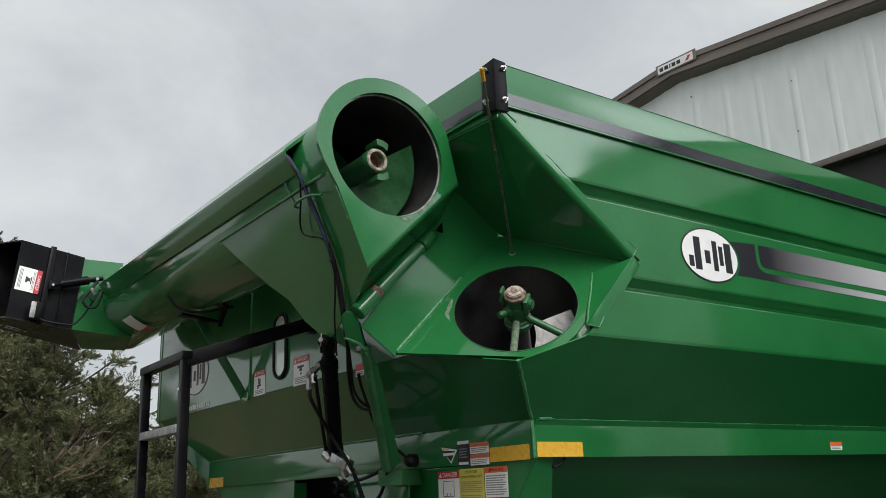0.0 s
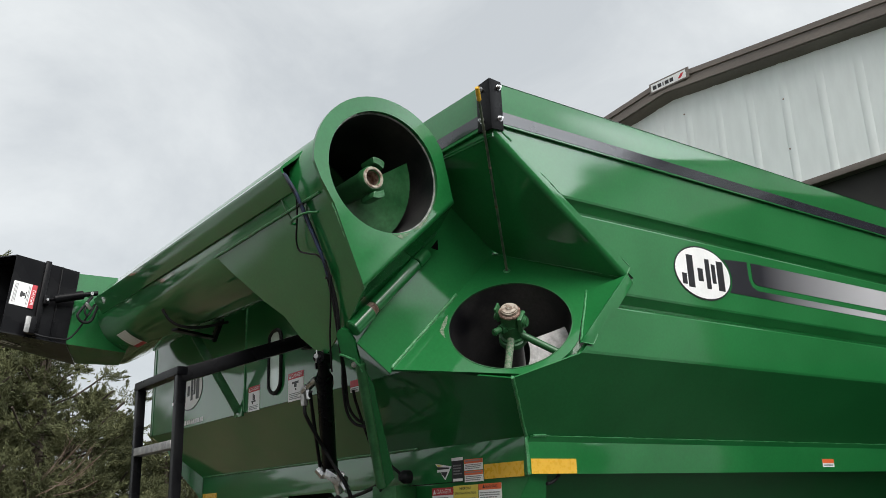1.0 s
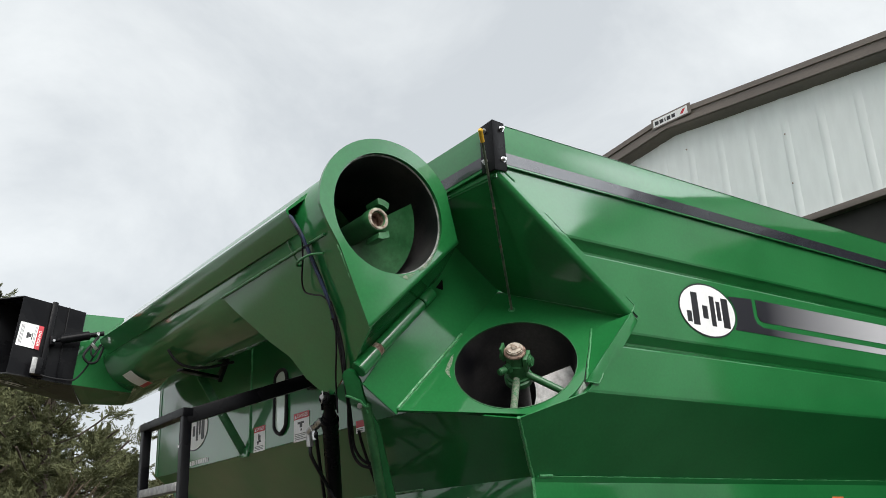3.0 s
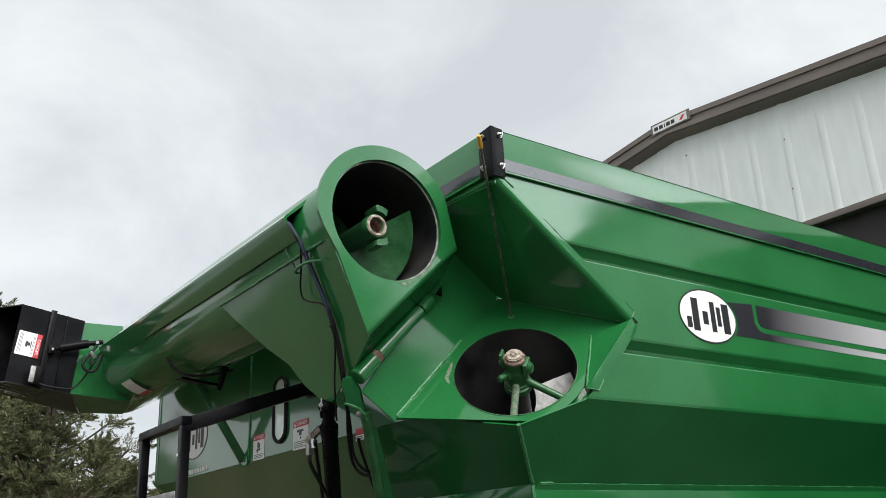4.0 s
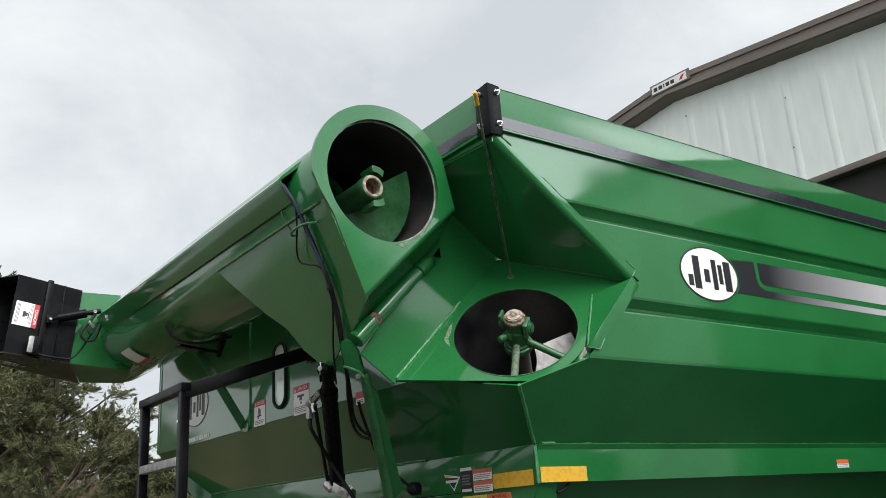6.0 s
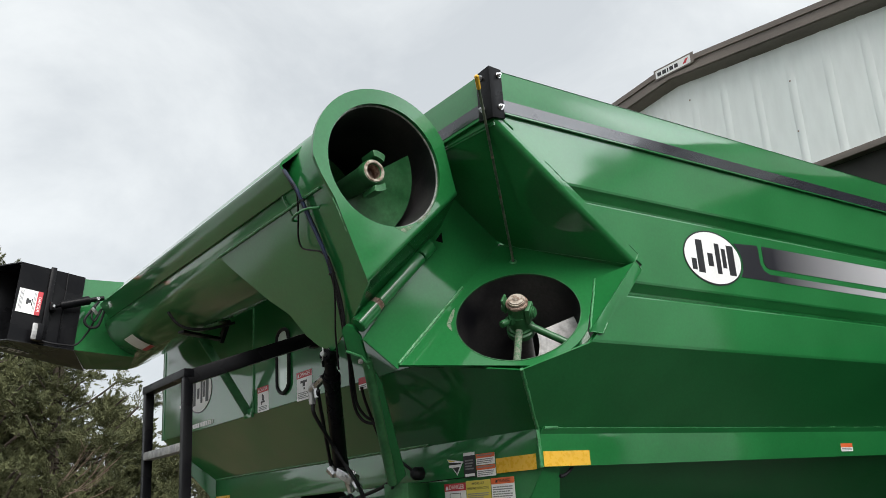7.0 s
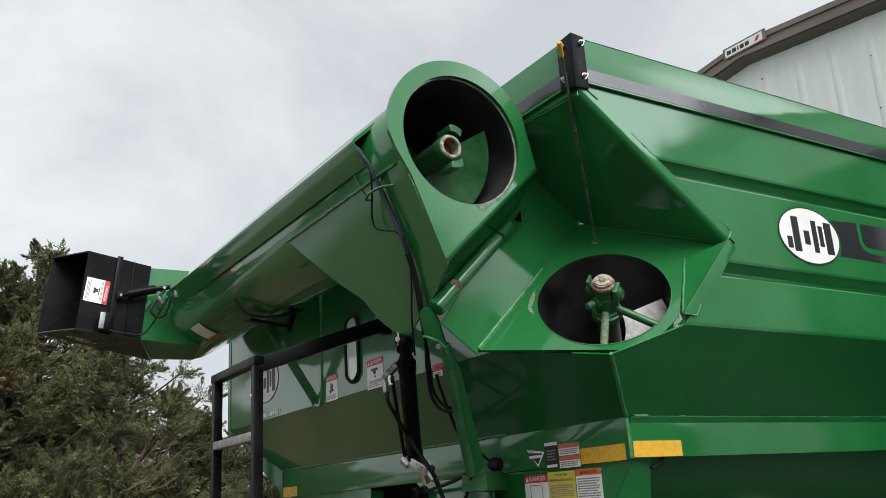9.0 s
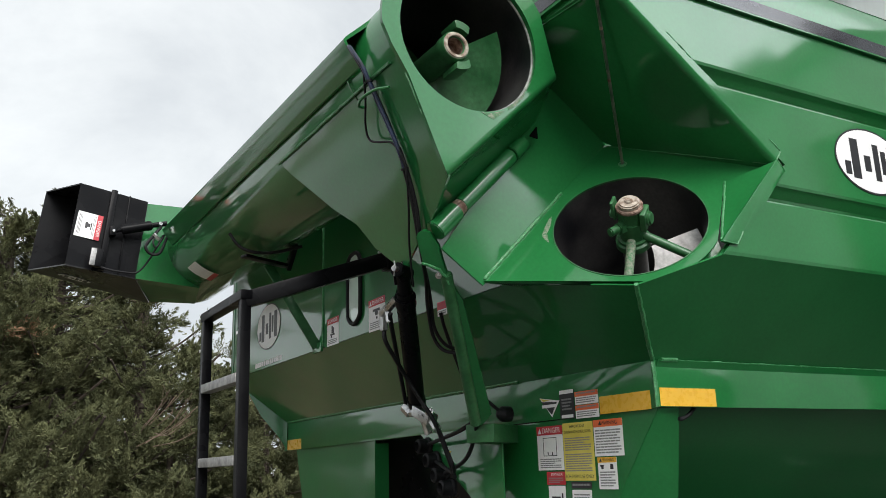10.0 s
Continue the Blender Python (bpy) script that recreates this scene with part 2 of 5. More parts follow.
# flat black for plates that paint the shade of hollows
SHADE_BLACK = base_material("painted_hollow_shade", (0.004, 0.004, 0.004), 1.0, spec=0.0)
PALE_RUST = varied(base_material("pale_rusty_steel", (0.35, 0.3, 0.25), 0.7), (0.20, 0.14, 0.10), (0.48, 0.43, 0.36), 60.0, bump=0.4, bump_scale=160.0, bump_dist=0.001, fine=0.2)


# ---- building blocks ----
WORLD = {}


def thing(name, at, label, category, group="", kind=""):
    ob = new(name)
    ob.empty_display_size = 0.2
    ob.location = at
    WORLD[ob.name] = Matrix.Translation(at)
    return tagged(ob, label, category, group, kind)


def part(name, bm, material, parent=None, label="", flat=False, sharp=32):
    me = bpy.data.meshes.new(name)
    bmesh.ops.recalc_face_normals(bm, faces=bm.faces)
    bm.to_mesh(me)
    bm.free()
    me.materials.append(material)
    if not flat:
        me.shade_smooth()
        me.set_sharp_from_angle(angle=radians(sharp))
    ob = new(name, me)
    WORLD[ob.name] = Matrix.Identity(4)
    if parent:
        ob.parent = parent
        ob.matrix_parent_inverse = WORLD[parent.name].inverted()
    if label:
        tagged(ob, label)
    return ob


def V(*a):
    return Vector(a)


def sheet(bm, pts, thick, bevel=0.0):
    """A flat plate: pts in order round it, and the vector of its thickness."""
    pts, thick = [Vector(p) for p in pts], Vector(thick)
    a = [bm.verts.new(p) for p in pts]
    b = [bm.verts.new(p + thick) for p in pts]
    n = len(pts)
    fs = [bm.faces.new(a), bm.faces.new(list(reversed(b)))]
    for i in range(n):
        fs.append(bm.faces.new((a[i], b[i], b[(i + 1) % n], a[(i + 1) % n])))
    if bevel:
        es = list({e for f in fs for e in f.edges})
        bmesh.ops.bevel(bm, geom=es, offset=bevel, segments=2, affect="EDGES", profile=0.6)
    return bm


def plate(pts, thick, bevel=0.0):
    return sheet(bmesh.new(), pts, thick, bevel)


def box(bm, x0, x1, y0, y1, z0, z1, bevel=0.0):
    return sheet(bm, [(x0, y0, z0), (x1, y0, z0), (x1, y1, z0), (x0, y1, z0)], (0, 0, z1 - z0), bevel)


def side_axes(d):
    d = d.normalized()
    u = d.cross(V(0, 0, 1))
    if u.length < 1e-3:
        u = d.cross(V(1, 0, 0))
    u.normalize()
    return d, u, d.cross(u)


def rod(bm, a, b, r, r2=None, seg=20, caps=True, bevel=0.0):
    a, b = Vector(a), Vector(b)
    r2 = r if r2 is None else r2
    d, u, w = side_axes(b - a)
    ring = []
    for c, rr in ((a, r), (b, r2)):
        ring.append([bm.verts.new(c + (u * math.cos(k * math.tau / seg) + w * math.sin(k * math.tau / seg)) * rr) for k in range(seg)])
    for k in range(seg):
        bm.faces.new((ring[0][k], ring[0][(k + 1) % seg], ring[1][(k + 1) % seg], ring[1][k]))
    if caps:
        f0, f1 = bm.faces.new(list(reversed(ring[0]))), bm.faces.new(ring[1])
        if bevel:
            bmesh.ops.bevel(bm, geom=list(f0.edges) + list(f1.edges), offset=bevel, segments=2, affect="EDGES")
    return bm


def lathe(bm, a, axis, profile, seg=40):
    """Rings of (distance along the axis, radius), open at both ends."""
    a = Vector(a)
    d, u, w = side_axes(Vector(axis))
    rings = [[bm.verts.new(a + d * h + (u * math.cos(k * math.tau / seg) + w * math.sin(k * math.tau / seg)) * r) for k in range(seg)] for h, r in profile]
    for q0, q1 in zip(rings, rings[1:]):
        for k in range(seg):
            bm.faces.new((q0[k], q0[(k + 1) % seg], q1[(k + 1) % seg], q1[k]))
    return bm


def smooth_line(pts, n=8):
    pts = [Vector(p) for p in pts]
    q = [pts[0] * 2 - pts[1]] + pts + [pts[-1] * 2 - pts[-2]]
    out = []
    for i in range(1, len(q) - 2):
        for k in range(n):
            t = k / n
            out.append(0.5 * ((2 * q[i]) + (q[i + 1] - q[i - 1]) * t + (2 * q[i - 1] - 5 * q[i] + 4 * q[i + 1] - q[i + 2]) * t * t + (3 * q[i] - q[i - 1] - 3 * q[i + 1] + q[i + 2]) * t ** 3))
    out.append(pts[-1])
    return out


def hose(bm, pts, r, seg=10, n=8):
    line = smooth_line(pts, n) if n else [Vector(p) for p in pts]
    d, u, w = side_axes(line[1] - line[0])
    rings = []
    for i, p in enumerate(line):
        t = (line[min(i + 1, len(line) - 1)] - line[max(i - 1, 0)]).normalized()
        u = (u - t * u.dot(t)).normalized()
        w = t.cross(u)
        rings.append([bm.verts.new(p + (u * math.cos(k * math.tau / seg) + w * math.sin(k * math.tau / seg)) * r) for k in range(seg)])
    for q0, q1 in zip(rings, rings[1:]):
        for k in range(seg):
            bm.faces.new((q0[k], q0[(k + 1) % seg], q1[(k + 1) % seg], q1[k]))
    bm.faces.new(list(reversed(rings[0])))
    bm.faces.new(rings[-1])
    return bm


def beam(bm, a, b, w, h, up=(0, 0, 1), bevel=0.004):
    """A square tube or flat bar from a to b, w wide and h high."""
    a, b = Vector(a), Vector(b)
    d = (b - a).normalized()
    s = d.cross(Vector(up)).normalized()
    u = s.cross(d)
    return sheet(bm, [a + s * w / 2 + u * h / 2, a - s * w / 2 + u * h / 2, a - s * w / 2 - u * h / 2, a + s * w / 2 - u * h / 2], b - a, bevel)


def holed_plate(bm, c, u, v, n, radius, outline, thick, seg=72):
    """A plate in the plane (c; u, v) with a round hole; the outline is seen whole from the hole's centre."""
    c, u, v, n = Vector(c), Vector(u), Vector(v), Vector(n)
    poly = [((Vector(p) - c).dot(u), (Vector(p) - c).dot(v)) for p in outline]
    angles = sorted({round(k * math.tau / seg, 5) for k in range(seg)} | {round(math.atan2(q, p) % math.tau, 5) for p, q in poly})
    inner, outer = [], []
    for a in angles:
        ca, sa = math.cos(a), math.sin(a)
        best = 0.0
        for (x0, y0), (x1, y1) in zip(poly, poly[1:] + poly[:1]):
            den = ca * (y1 - y0) - sa * (x1 - x0)
            if abs(den) < 1e-9:
                continue
            r = (x0 * (y1 - y0) - y0 * (x1 - x0)) / den
            s = (ca * y0 - sa * x0) / (sa * (x1 - x0) - ca * (y1 - y0))
            if r > 0 and -1e-4 <= s <= 1 + 1e-4:
                best = max(best, r)
        way = u * ca + v * sa
        inner.append(c + way * radius)
        outer.append(c + way * max(best, radius + 0.004))
    loops = [[bm.verts.new(p + off) for p in line] for line, off in ((inner, n * 0), (outer, n * 0), (outer, -n * thick), (inner, -n * thick))]
    k = len(angles)
    for q0, q1 in ((0, 1), (1, 2), (2, 3), (3, 0)):
        for i in range(k):
            bm.faces.new((loops[q0][i], loops[q0][(i + 1) % k], loops[q1][(i + 1) % k], loops[q1][i]))
    return bm


def weld_line(pts, r=0.004, seed=1):
    rnd = random.Random(seed)
    line = []
    for a, b in zip(pts, pts[1:]):
        a, b = Vector(a), Vector(b)
        k = max(2, int((b - a).length / 0.012))
        line += [a.lerp(b, i / k) + V(rnd.uniform(-1, 1), rnd.uniform(-1, 1), rnd.uniform(-1, 1)) * 0.0012 for i in range(k)]
    line.append(Vector(pts[-1]))
    return hose(bmesh.new(), line, r, seg=6, n=0)


# ---- ground ----
bm = bmesh.new()
bmesh.ops.create_grid(bm, x_segments=60, y_segments=60, size=400)
tagged(part("ground", bm, DRY_GRASS), "dry brown and olive winter grass", "ground", kind="structure")
bm = bmesh.new()
box(bm, -3.2, 17.0, -14.0, 4.3, -0.05, 0.006)
tagged(part("pavement", bm, ASPHALT), "dark asphalt apron before the building", "pavement", kind="structure")
bm = bmesh.new()
box(bm, -60.0, -4.6, 24.0, 160.0, -0.05, 0.008)
tagged(part("gravel_yard", bm, GRAVEL), "pale grey gravel yard beyond the grass", "yard", kind="structure")

# ---- grain cart: hopper ----
TOP, RIM, HIP, LEN, WIDE = 3.206, 3.042, 2.292, 3.95, 3.35
S3, S2, S6 = math.sqrt(3), math.sqrt(2), math.sqrt(6)
cart = thing("grain_cart", (2.0, 1.7, 0), "glossy green steel grain cart with folded auger on dark asphalt", "grain cart")


def side_left(z):
    return (EDGE_Z - z) / EDGE_SLOPE + 0.034 if z > 2.585 else max(z - 1.945, 0.0)


# the folded edge of the corner niche runs down the side wall from the rim
EDGE_Z, EDGE_SLOPE = 3.008, 0.715
# side wall with two pressed grooves
prof = [(RIM, 0), (2.848, 0), (2.840, 0.003), (2.812, 0.036), (2.806, 0.038), (2.794, 0.018), (2.787, 0.002), (2.782, 0), (2.585, 0), (2.522, 0), (2.514, 0.003), (2.488, 0.036), (2.482, 0.038), (2.470, 0.018), (2.463, 0.002), (2.458, 0), (2.305, 0), (2.297, 0.001), (HIP - 0.004, 0.004)]
bm = bmesh.new()
rows = []
for z, y in prof:
    x0 = side_left(z)
    rows.append([bm.verts.new((x, y + off, z)) for off in (0, 0.006) for x in (x0, x0 + 0.05, 1.5, LEN)])
for q0, q1 in zip(rows, rows[1:]):
    for k in (0, 1, 2):
        bm.faces.new((q0[k], q0[k + 1], q1[k + 1], q1[k]))
        bm.faces.new((q0[k + 4], q1[k + 4], q1[k + 5], q0[k + 5]))
    bm.faces.new((q0[0], q1[0], q1[4], q0[4]))
part("side_panel", bm, GREEN, cart, "long green side sheet with two pressed grooves", sharp=10)

part("hopper_slope", plate([(0.350, 0.004, HIP - 0.004), (0.100, 0.084, 2.198), (0.285, 0.24, 2.025), (LEN, 0.24, 2.025), (LEN, 0.004, HIP - 0.004)], (0, 0.004, 0.004)), GREEN, cart)
bm = bmesh.new()
sheet(bm, [(0.285, 0.236, 2.025), (0.285, 0.236, 1.90), (LEN, 0.236, 1.90), (LEN, 0.236, 2.025)], (0, 0.006, 0), 0.0015)
sheet(bm, [(0.285, 0.238, 1.903), (LEN, 0.238, 1.903), (LEN, 0.40, 1.903), (0.285, 0.40, 1.903)], (0, 0, 0.006))
part("side_band", bm, GREEN, cart)
bm = bmesh.new()
sheet(bm, [(0.288, 0.226, 2.029), (LEN, 0.226, 2.029), (LEN, 0.236, 2.010), (0.288, 0.236, 2.010)], (0, 0.004, 0.002))
part("seam_lip", bm, GREEN, cart)
part("weld_bead", weld_line([(0.30, 0.227, 2.031), (0.36, 0.227, 2.031)], 0.006, 3), WELD, cart)
part("weld_bead", weld_line([(0.30, 0.228, 2.030), (2.2, 0.228, 2.030), (LEN, 0.228, 2.030)], 0.0016, 39), WELD, cart)
for k in range(18):
    x = 0.50 + 0.19 * k
    part("weld_bead", weld_line([(x, 0.228, 2.030), (x + 0.040, 0.228, 2.030)], 0.0030, 40 + k), WELD, cart)

# front wall, its slope and band
bm = bmesh.new()
sheet(bm, [(0, 0.47, RIM), (0, 0.47, 2.285), (0, WIDE, 2.285), (0, WIDE, RIM)], (0.006, 0, 0))
part("front_panel", bm, GREEN, cart, "green front sheet reflecting the sky")
part("corner_flange", plate([(-0.004, WIDE - 0.012, 2.285), (-0.004, WIDE + 0.03, 2.285), (-0.004, WIDE + 0.03, RIM), (-0.004, WIDE - 0.012, RIM)], (0.012, 0, 0), 0.002), GREEN, cart)
part("front_slope", plate([(0.002, 0.365, 2.283), (0.002, WIDE, 2.283), (0.285, 3.26, 2.03), (0.285, 0.24, 2.03), (0.100, 0.084, 2.198), (0.079, 0.168, 2.214), (0.058, 0.269, 2.233), (0.032, 0.400, 2.257)], (0.004, 0, 0.004)), GREEN, cart)
part("end_plate", plate([(0.079, 3.320, 2.213), (0.341, 3.189, 2.031), (0.281, 3.217, 2.007), (0.281, 3.211, 1.882), (0.244, 3.231, 1.948), (0.149, 3.281, 2.074)], (0.004, 0.004, 0)), GREEN, cart)
part("far_slope", plate([(0.002, WIDE, 2.283), (LEN, WIDE, 2.283), (LEN, 3.26, 2.03), (0.285, 3.26, 2.03)], (0, -0.004, 0.004)), GREEN, cart)
bm = bmesh.new()
sheet(bm, [(0.283, 0.236, 2.03), (0.283, 3.26, 2.03), (0.283, 3.26, 1.878), (0.283, 0.236, 1.898)], (0.006, 0, 0), 0.0015)
sheet(bm, [(0.285, 0.24, 1.90), (0.285, 3.26, 1.88), (0.48, 3.26, 1.88), (0.48, 0.24, 1.90)], (0, 0, 0.006))
part("front_band", bm, GREEN, cart)
part("weld_bead", weld_line([(0.279, 0.9, 2.034), (0.279, 2.0, 2.034), (0.279, 3.2, 2.034)], 0.005, 4), WELD, cart)
part("weld_bead", weld_line([(0.097, 0.081, 2.200), (0.275, 0.235, 2.028), (0.279, 0.233, 1.90)], 0.0065, 5), WELD, cart)
part("far_side_panel", plate([(0, WIDE, RIM), (0, WIDE, 2.285), (LEN, WIDE, 2.285), (LEN, WIDE, RIM)], (0, -0.006, 0)), GREEN, cart)
part("rear_panel", plate([(LEN, 0, RIM), (LEN, WIDE, RIM), (LEN, WIDE, 1.9), (LEN, 0.24, 1.9), (LEN, 0, 2.275)], (-0.006, 0, 0)), GREEN, cart)

# rim boards with the black pinstripe and the corner bracket
bm = bmesh.new()
sheet(bm, [(-0.004, -0.006, TOP), (-0.004, -0.006, 3.048), (LEN, -0.006, 3.048), (LEN, -0.006, TOP)], (0, 0.005, 0), 0.001)
sheet(bm, [(0.0, -0.006, TOP), (LEN, -0.006, TOP), (LEN, 0.03, TOP - 0.004), (0.0, 0.03, TOP - 0.004)], (0, 0, -0.004))
part("rim_board", bm, GREEN, cart)
bm = bmesh.new()
sheet(bm, [(-0.006, 0.0, TOP), (-0.006, 0.0, 3.048), (-0.006, WIDE, 3.048), (-0.006, WIDE, TOP)], (0.005, 0, 0), 0.001)
part("rim_board", bm, GREEN, cart)
part("pinstripe", plate([(0.03, -0.0075, 3.099), (0.03, -0.0075, 3.055), (LEN, -0.0075, 3.055), (LEN, -0.0075, 3.099)], (0, 0.001, 0)), STRIPE, cart, "black vinyl stripe")
part("pinstripe", plate([(-0.0075, 0.03, 3.099), (-0.0075, 0.03, 3.055), (-0.0075, WIDE, 3.055), (-0.0075, WIDE, 3.099)], (0.001, 0, 0)), STRIPE, cart, "black vinyl stripe")
part("rim_lip", plate([(0.0, -0.013, 3.050), (LEN, -0.013, 3.050), (LEN, 0.02, 3.050), (0.0, 0.02, 3.050)], (0, 0, -0.005)), GREEN, cart)
part("rim_lip", plate([(-0.012, 0.0, 3.047), (-0.012, WIDE, 3.047), (0.02, WIDE, 3.047), (0.02, 0.0, 3.047)], (0, 0, -0.008)), GREEN, cart)
bm = bmesh.new()
sheet(bm, [(-0.014, -0.014, 3.022), (0.040, -0.014, 3.026), (0.038, -0.014, TOP + 0.002), (-0.014, -0.014, TOP + 0.006)], (0, 0.006, 0), 0.0015)
sheet(bm, [(-0.014, -0.012, 3.022), (-0.014, 0.060, 3.030), (-0.014, 0.058, TOP + 0.002), (-0.014, -0.012, TOP + 0.006)], (0.006, 0, 0), 0.0015)
bracket = part("corner_bracket", bm, BLACK, cart, "black bolted corner angle")


def bolt(parent, at, way, r=0.008):
    way = Vector(way).normalized()
    at = Vector(at)
    bm = bmesh.new()
    rod(bm, at, at + way * 0.003, r * 1.35, seg=16)
    rod(bm, at + way * 0.003, at + way * 0.011, r, seg=6, bevel=0.0012)
    rod(bm, at + way * 0.011, at + way * 0.016, r * 0.5, seg=10)
    return part("bolt", bm, STEEL, parent)


for z in (3.183, 3.066):
    bolt(bracket, (0.024, -0.014, z), (0, -1, 0))
    bolt(bracket, (-0.014, 0.034, z + 0.002), (-1, 0, 0))

# niche in the corner: sloping ceiling, its inner wall, the lower auger flange as its floor
FOLD = 0.020
E0, E1 = V(-0.004, 0, EDGE_Z + 0.003), V(0.594, 0, EDGE_Z - 0.594 * EDGE_SLOPE)
ALONG = (E1 - E0).normalized()
AWAY = V(-ALONG.z, 0, ALONG.x)
bm = bmesh.new()
rows = []
for k in range(13):
    f = k / 12
    p = E0.lerp(E1, f)
    back = min(0.462, 1.110 - 1.745 * p.x)
    line = [V(p.x, back, p.z + (3.030 - 0.746 * p.x - p.z) * back / 0.462), V(p.x, FOLD, p.z)]
    line += [p + V(0, FOLD * (1 - math.sin(radians(a))), 0) + AWAY * FOLD * (1 - math.cos(radians(a))) for a in range(15, 91, 15)]
    line += [p + AWAY * (0.036 + 0.014 * f), p + AWAY * (0.036 + 0.014 * f) + V(0, 0.006, 0)]
    rows.append([bm.verts.new(q + V(0, -0.003, 0)) for q in line])
for q0, q1 in zip(rows, rows[1:]):
    for k in range(len(q0) - 1):
        bm.faces.new((q0[k], q0[k + 1], q1[k + 1], q1[k]))
bm.faces.new(rows[-1][1:])
bm.faces.new(rows[0][1:])
part("niche_ceiling", bm, GREEN, cart, "folded green sheet over the corner niche", sharp=50)
part("lip_filler", plate([(0.001, 0.002, 3.002), (0.001, 0.002, RIM), (0.001, 0.46, RIM), (0.001, 0.46, 3.028)], (0.004, 0, 0)), GREEN, cart)
part("weld_bead", weld_line([E0 + AWAY * 0.030 + V(0.012, -0.003, 0), E0.lerp(E1, 0.10) + AWAY * 0.040 + V(0, -0.003, 0)], 0.0035, 31), WELD, cart)
part("weld_bead", weld_line([E0.lerp(E1, 0.32) + AWAY * 0.042 + V(0, -0.002, 0), E0.lerp(E1, 0.46) + AWAY * 0.043 + V(0, -0.002, 0)], 0.0022, 32), WELD, cart)
part("weld_bead", weld_line([E1 - ALONG * 0.05 + AWAY * 0.050 + V(0, -0.003, 0), E1 + AWAY * 0.049 + V(0, -0.003, 0), E1 + AWAY * 0.015 + V(0, -0.003, 0)], 0.0024, 33), WELD, cart)
bm = bmesh.new()
sheet(bm, [(-0.134, 0.455, 2.252), (0.376, 0.455, 2.764), (0.376, 0.455, 2.776), (0.0, 0.455, 3.034), (0.0, 0.455, 2.70), (-0.267, 0.455, 2.348)], (0, 0.006, 0))
sheet(bm, [(-0.134, 0.455, 2.266), (-0.267, 0.455, 2.348), (-0.12, 0.62, 2.42), (0.0, 0.62, 2.30)], (0.004, 0.004, 0.004))
part("hinge_wall", bm, GREEN, cart)
part("corner_patch", plate([(0.30, 0.466, 2.70), (0.42, 0.466, 2.70), (0.42, 0.466, 2.84), (0.30, 0.466, 2.84)], (0, 0.004, 0)), GREEN, cart)
NL, UL, VL = V(-1, -1, 1) / S3, V(1, 0, 1) / S2, V(-1, 2, 1) / S6
CL, RL = V(0.237, 0.240, 2.422), 0.220
arc0, arc1 = V(0.157, 0.113, 2.215) - CL, V(0.361, 0.029, 2.335) - CL
a0, a1 = math.atan2(arc0.dot(VL), arc0.dot(UL)), math.atan2(arc1.dot(VL), arc1.dot(UL))
arc = [CL + (UL * math.cos(a0 + (a1 - a0) * k / 14) + VL * math.sin(a0 + (a1 - a0) * k / 14)) * 0.258 for k in range(15)]
arc = [V(0.157, 0.113, 2.211), V(0.170, 0.103, 2.219), *arc[3:]]
bm = holed_plate(bmesh.new(), CL, UL, VL, NL, RL, [V(-0.134, 0.455, 2.266), *arc[1:], V(0.494, 0.103, 2.542), V(0.598, 0.006, 2.590), V(0.360, 0.462, 2.764)], 0.010)
flange = part("lower_auger_flange", bm, GREEN, cart, "green flange sheet round the open lower auger")
bm = plate([(0.361, 0.024, 2.332), (0.496, 0.103, 2.544), (0.596, -0.004, 2.590), (0.366, -0.005, 2.318)], (0.003, 0.003, -0.003))
part("corner_gusset", bm, GREEN, flange)
part("doubler_plate", plate([(0.333, -0.006, 2.320), (0.394, -0.006, 2.318), (0.424, -0.006, 2.360), (0.492, -0.006, 2.424), (0.532, -0.006, 2.456), (0.628, -0.006, 2.562), (0.597, -0.006, 2.592)], (0, 0.006, 0), 0.001), GREEN, flange)
part("weld_bead", weld_line([(0.600, -0.006, 2.592), (0.628, -0.006, 2.563)], 0.0022, 34), WELD, flange)
part("weld_bead", weld_line([(0.340, -0.006, 2.320), (0.394, -0.006, 2.318), (0.420, -0.006, 2.356)], 0.0022, 35), WELD, flange)
corner_a = V(-0.134, 0.455, 2.262)
edge_hi = [corner_a, corner_a.lerp(arc[1], 0.5), corner_a.lerp(arc[1], 0.9) - NL * 0.004] + [p - NL * 0.004 for p in arc[1:]]
low_a, low_b, low_c = V(0.004, 0.372, 2.281), V(0.102, 0.086, 2.196), V(0.352, 0.006, 2.285)
low_b = low_b + V(0.050, 0.055, -0.004)
edge_lo = [low_a + V(-0.02, 0.09, -0.02), low_a.lerp(low_b, 0.45), low_b] + [low_b.lerp(low_c, k / (len(arc) - 1)) for k in range(1, len(arc))]
bm = bmesh.new()
hi, lo = [bm.verts.new(p) for p in edge_hi], [bm.verts.new(p + V(0.004, 0.004, 0.0)) for p in edge_lo]
for i in range(len(hi) - 1):
    bm.faces.new((hi[i], hi[i + 1], lo[i + 1], lo[i]))
bmesh.ops.solidify(bm, geom=list(bm.faces), thickness=0.003)
part("flange_skirt", bm, GREEN, flange)
part("backing_plate", plate([(0.335, 0.012, 2.284), (0.50, 0.012, 2.284), (0.50, 0.012, 2.452), (0.36, 0.012, 2.312)], (0, 0.004, 0)), GREEN, flange)
part("weld_bead", weld_line([(-0.130, 0.453, 2.270), (0.0, 0.453, 2.400), (0.165, 0.453, 2.566)], 0.006, 6), WELD, flange)
part("weld_bead", weld_line([(0.354, 0.450, 2.753), (0.590, 0.020, 2.588)], 0.0014, 7), WELD, flange)
part("weld_bead", weld_line([(0.364, 0.022, 2.334), (0.494, 0.101, 2.544)], 0.004, 8), WELD, flange)
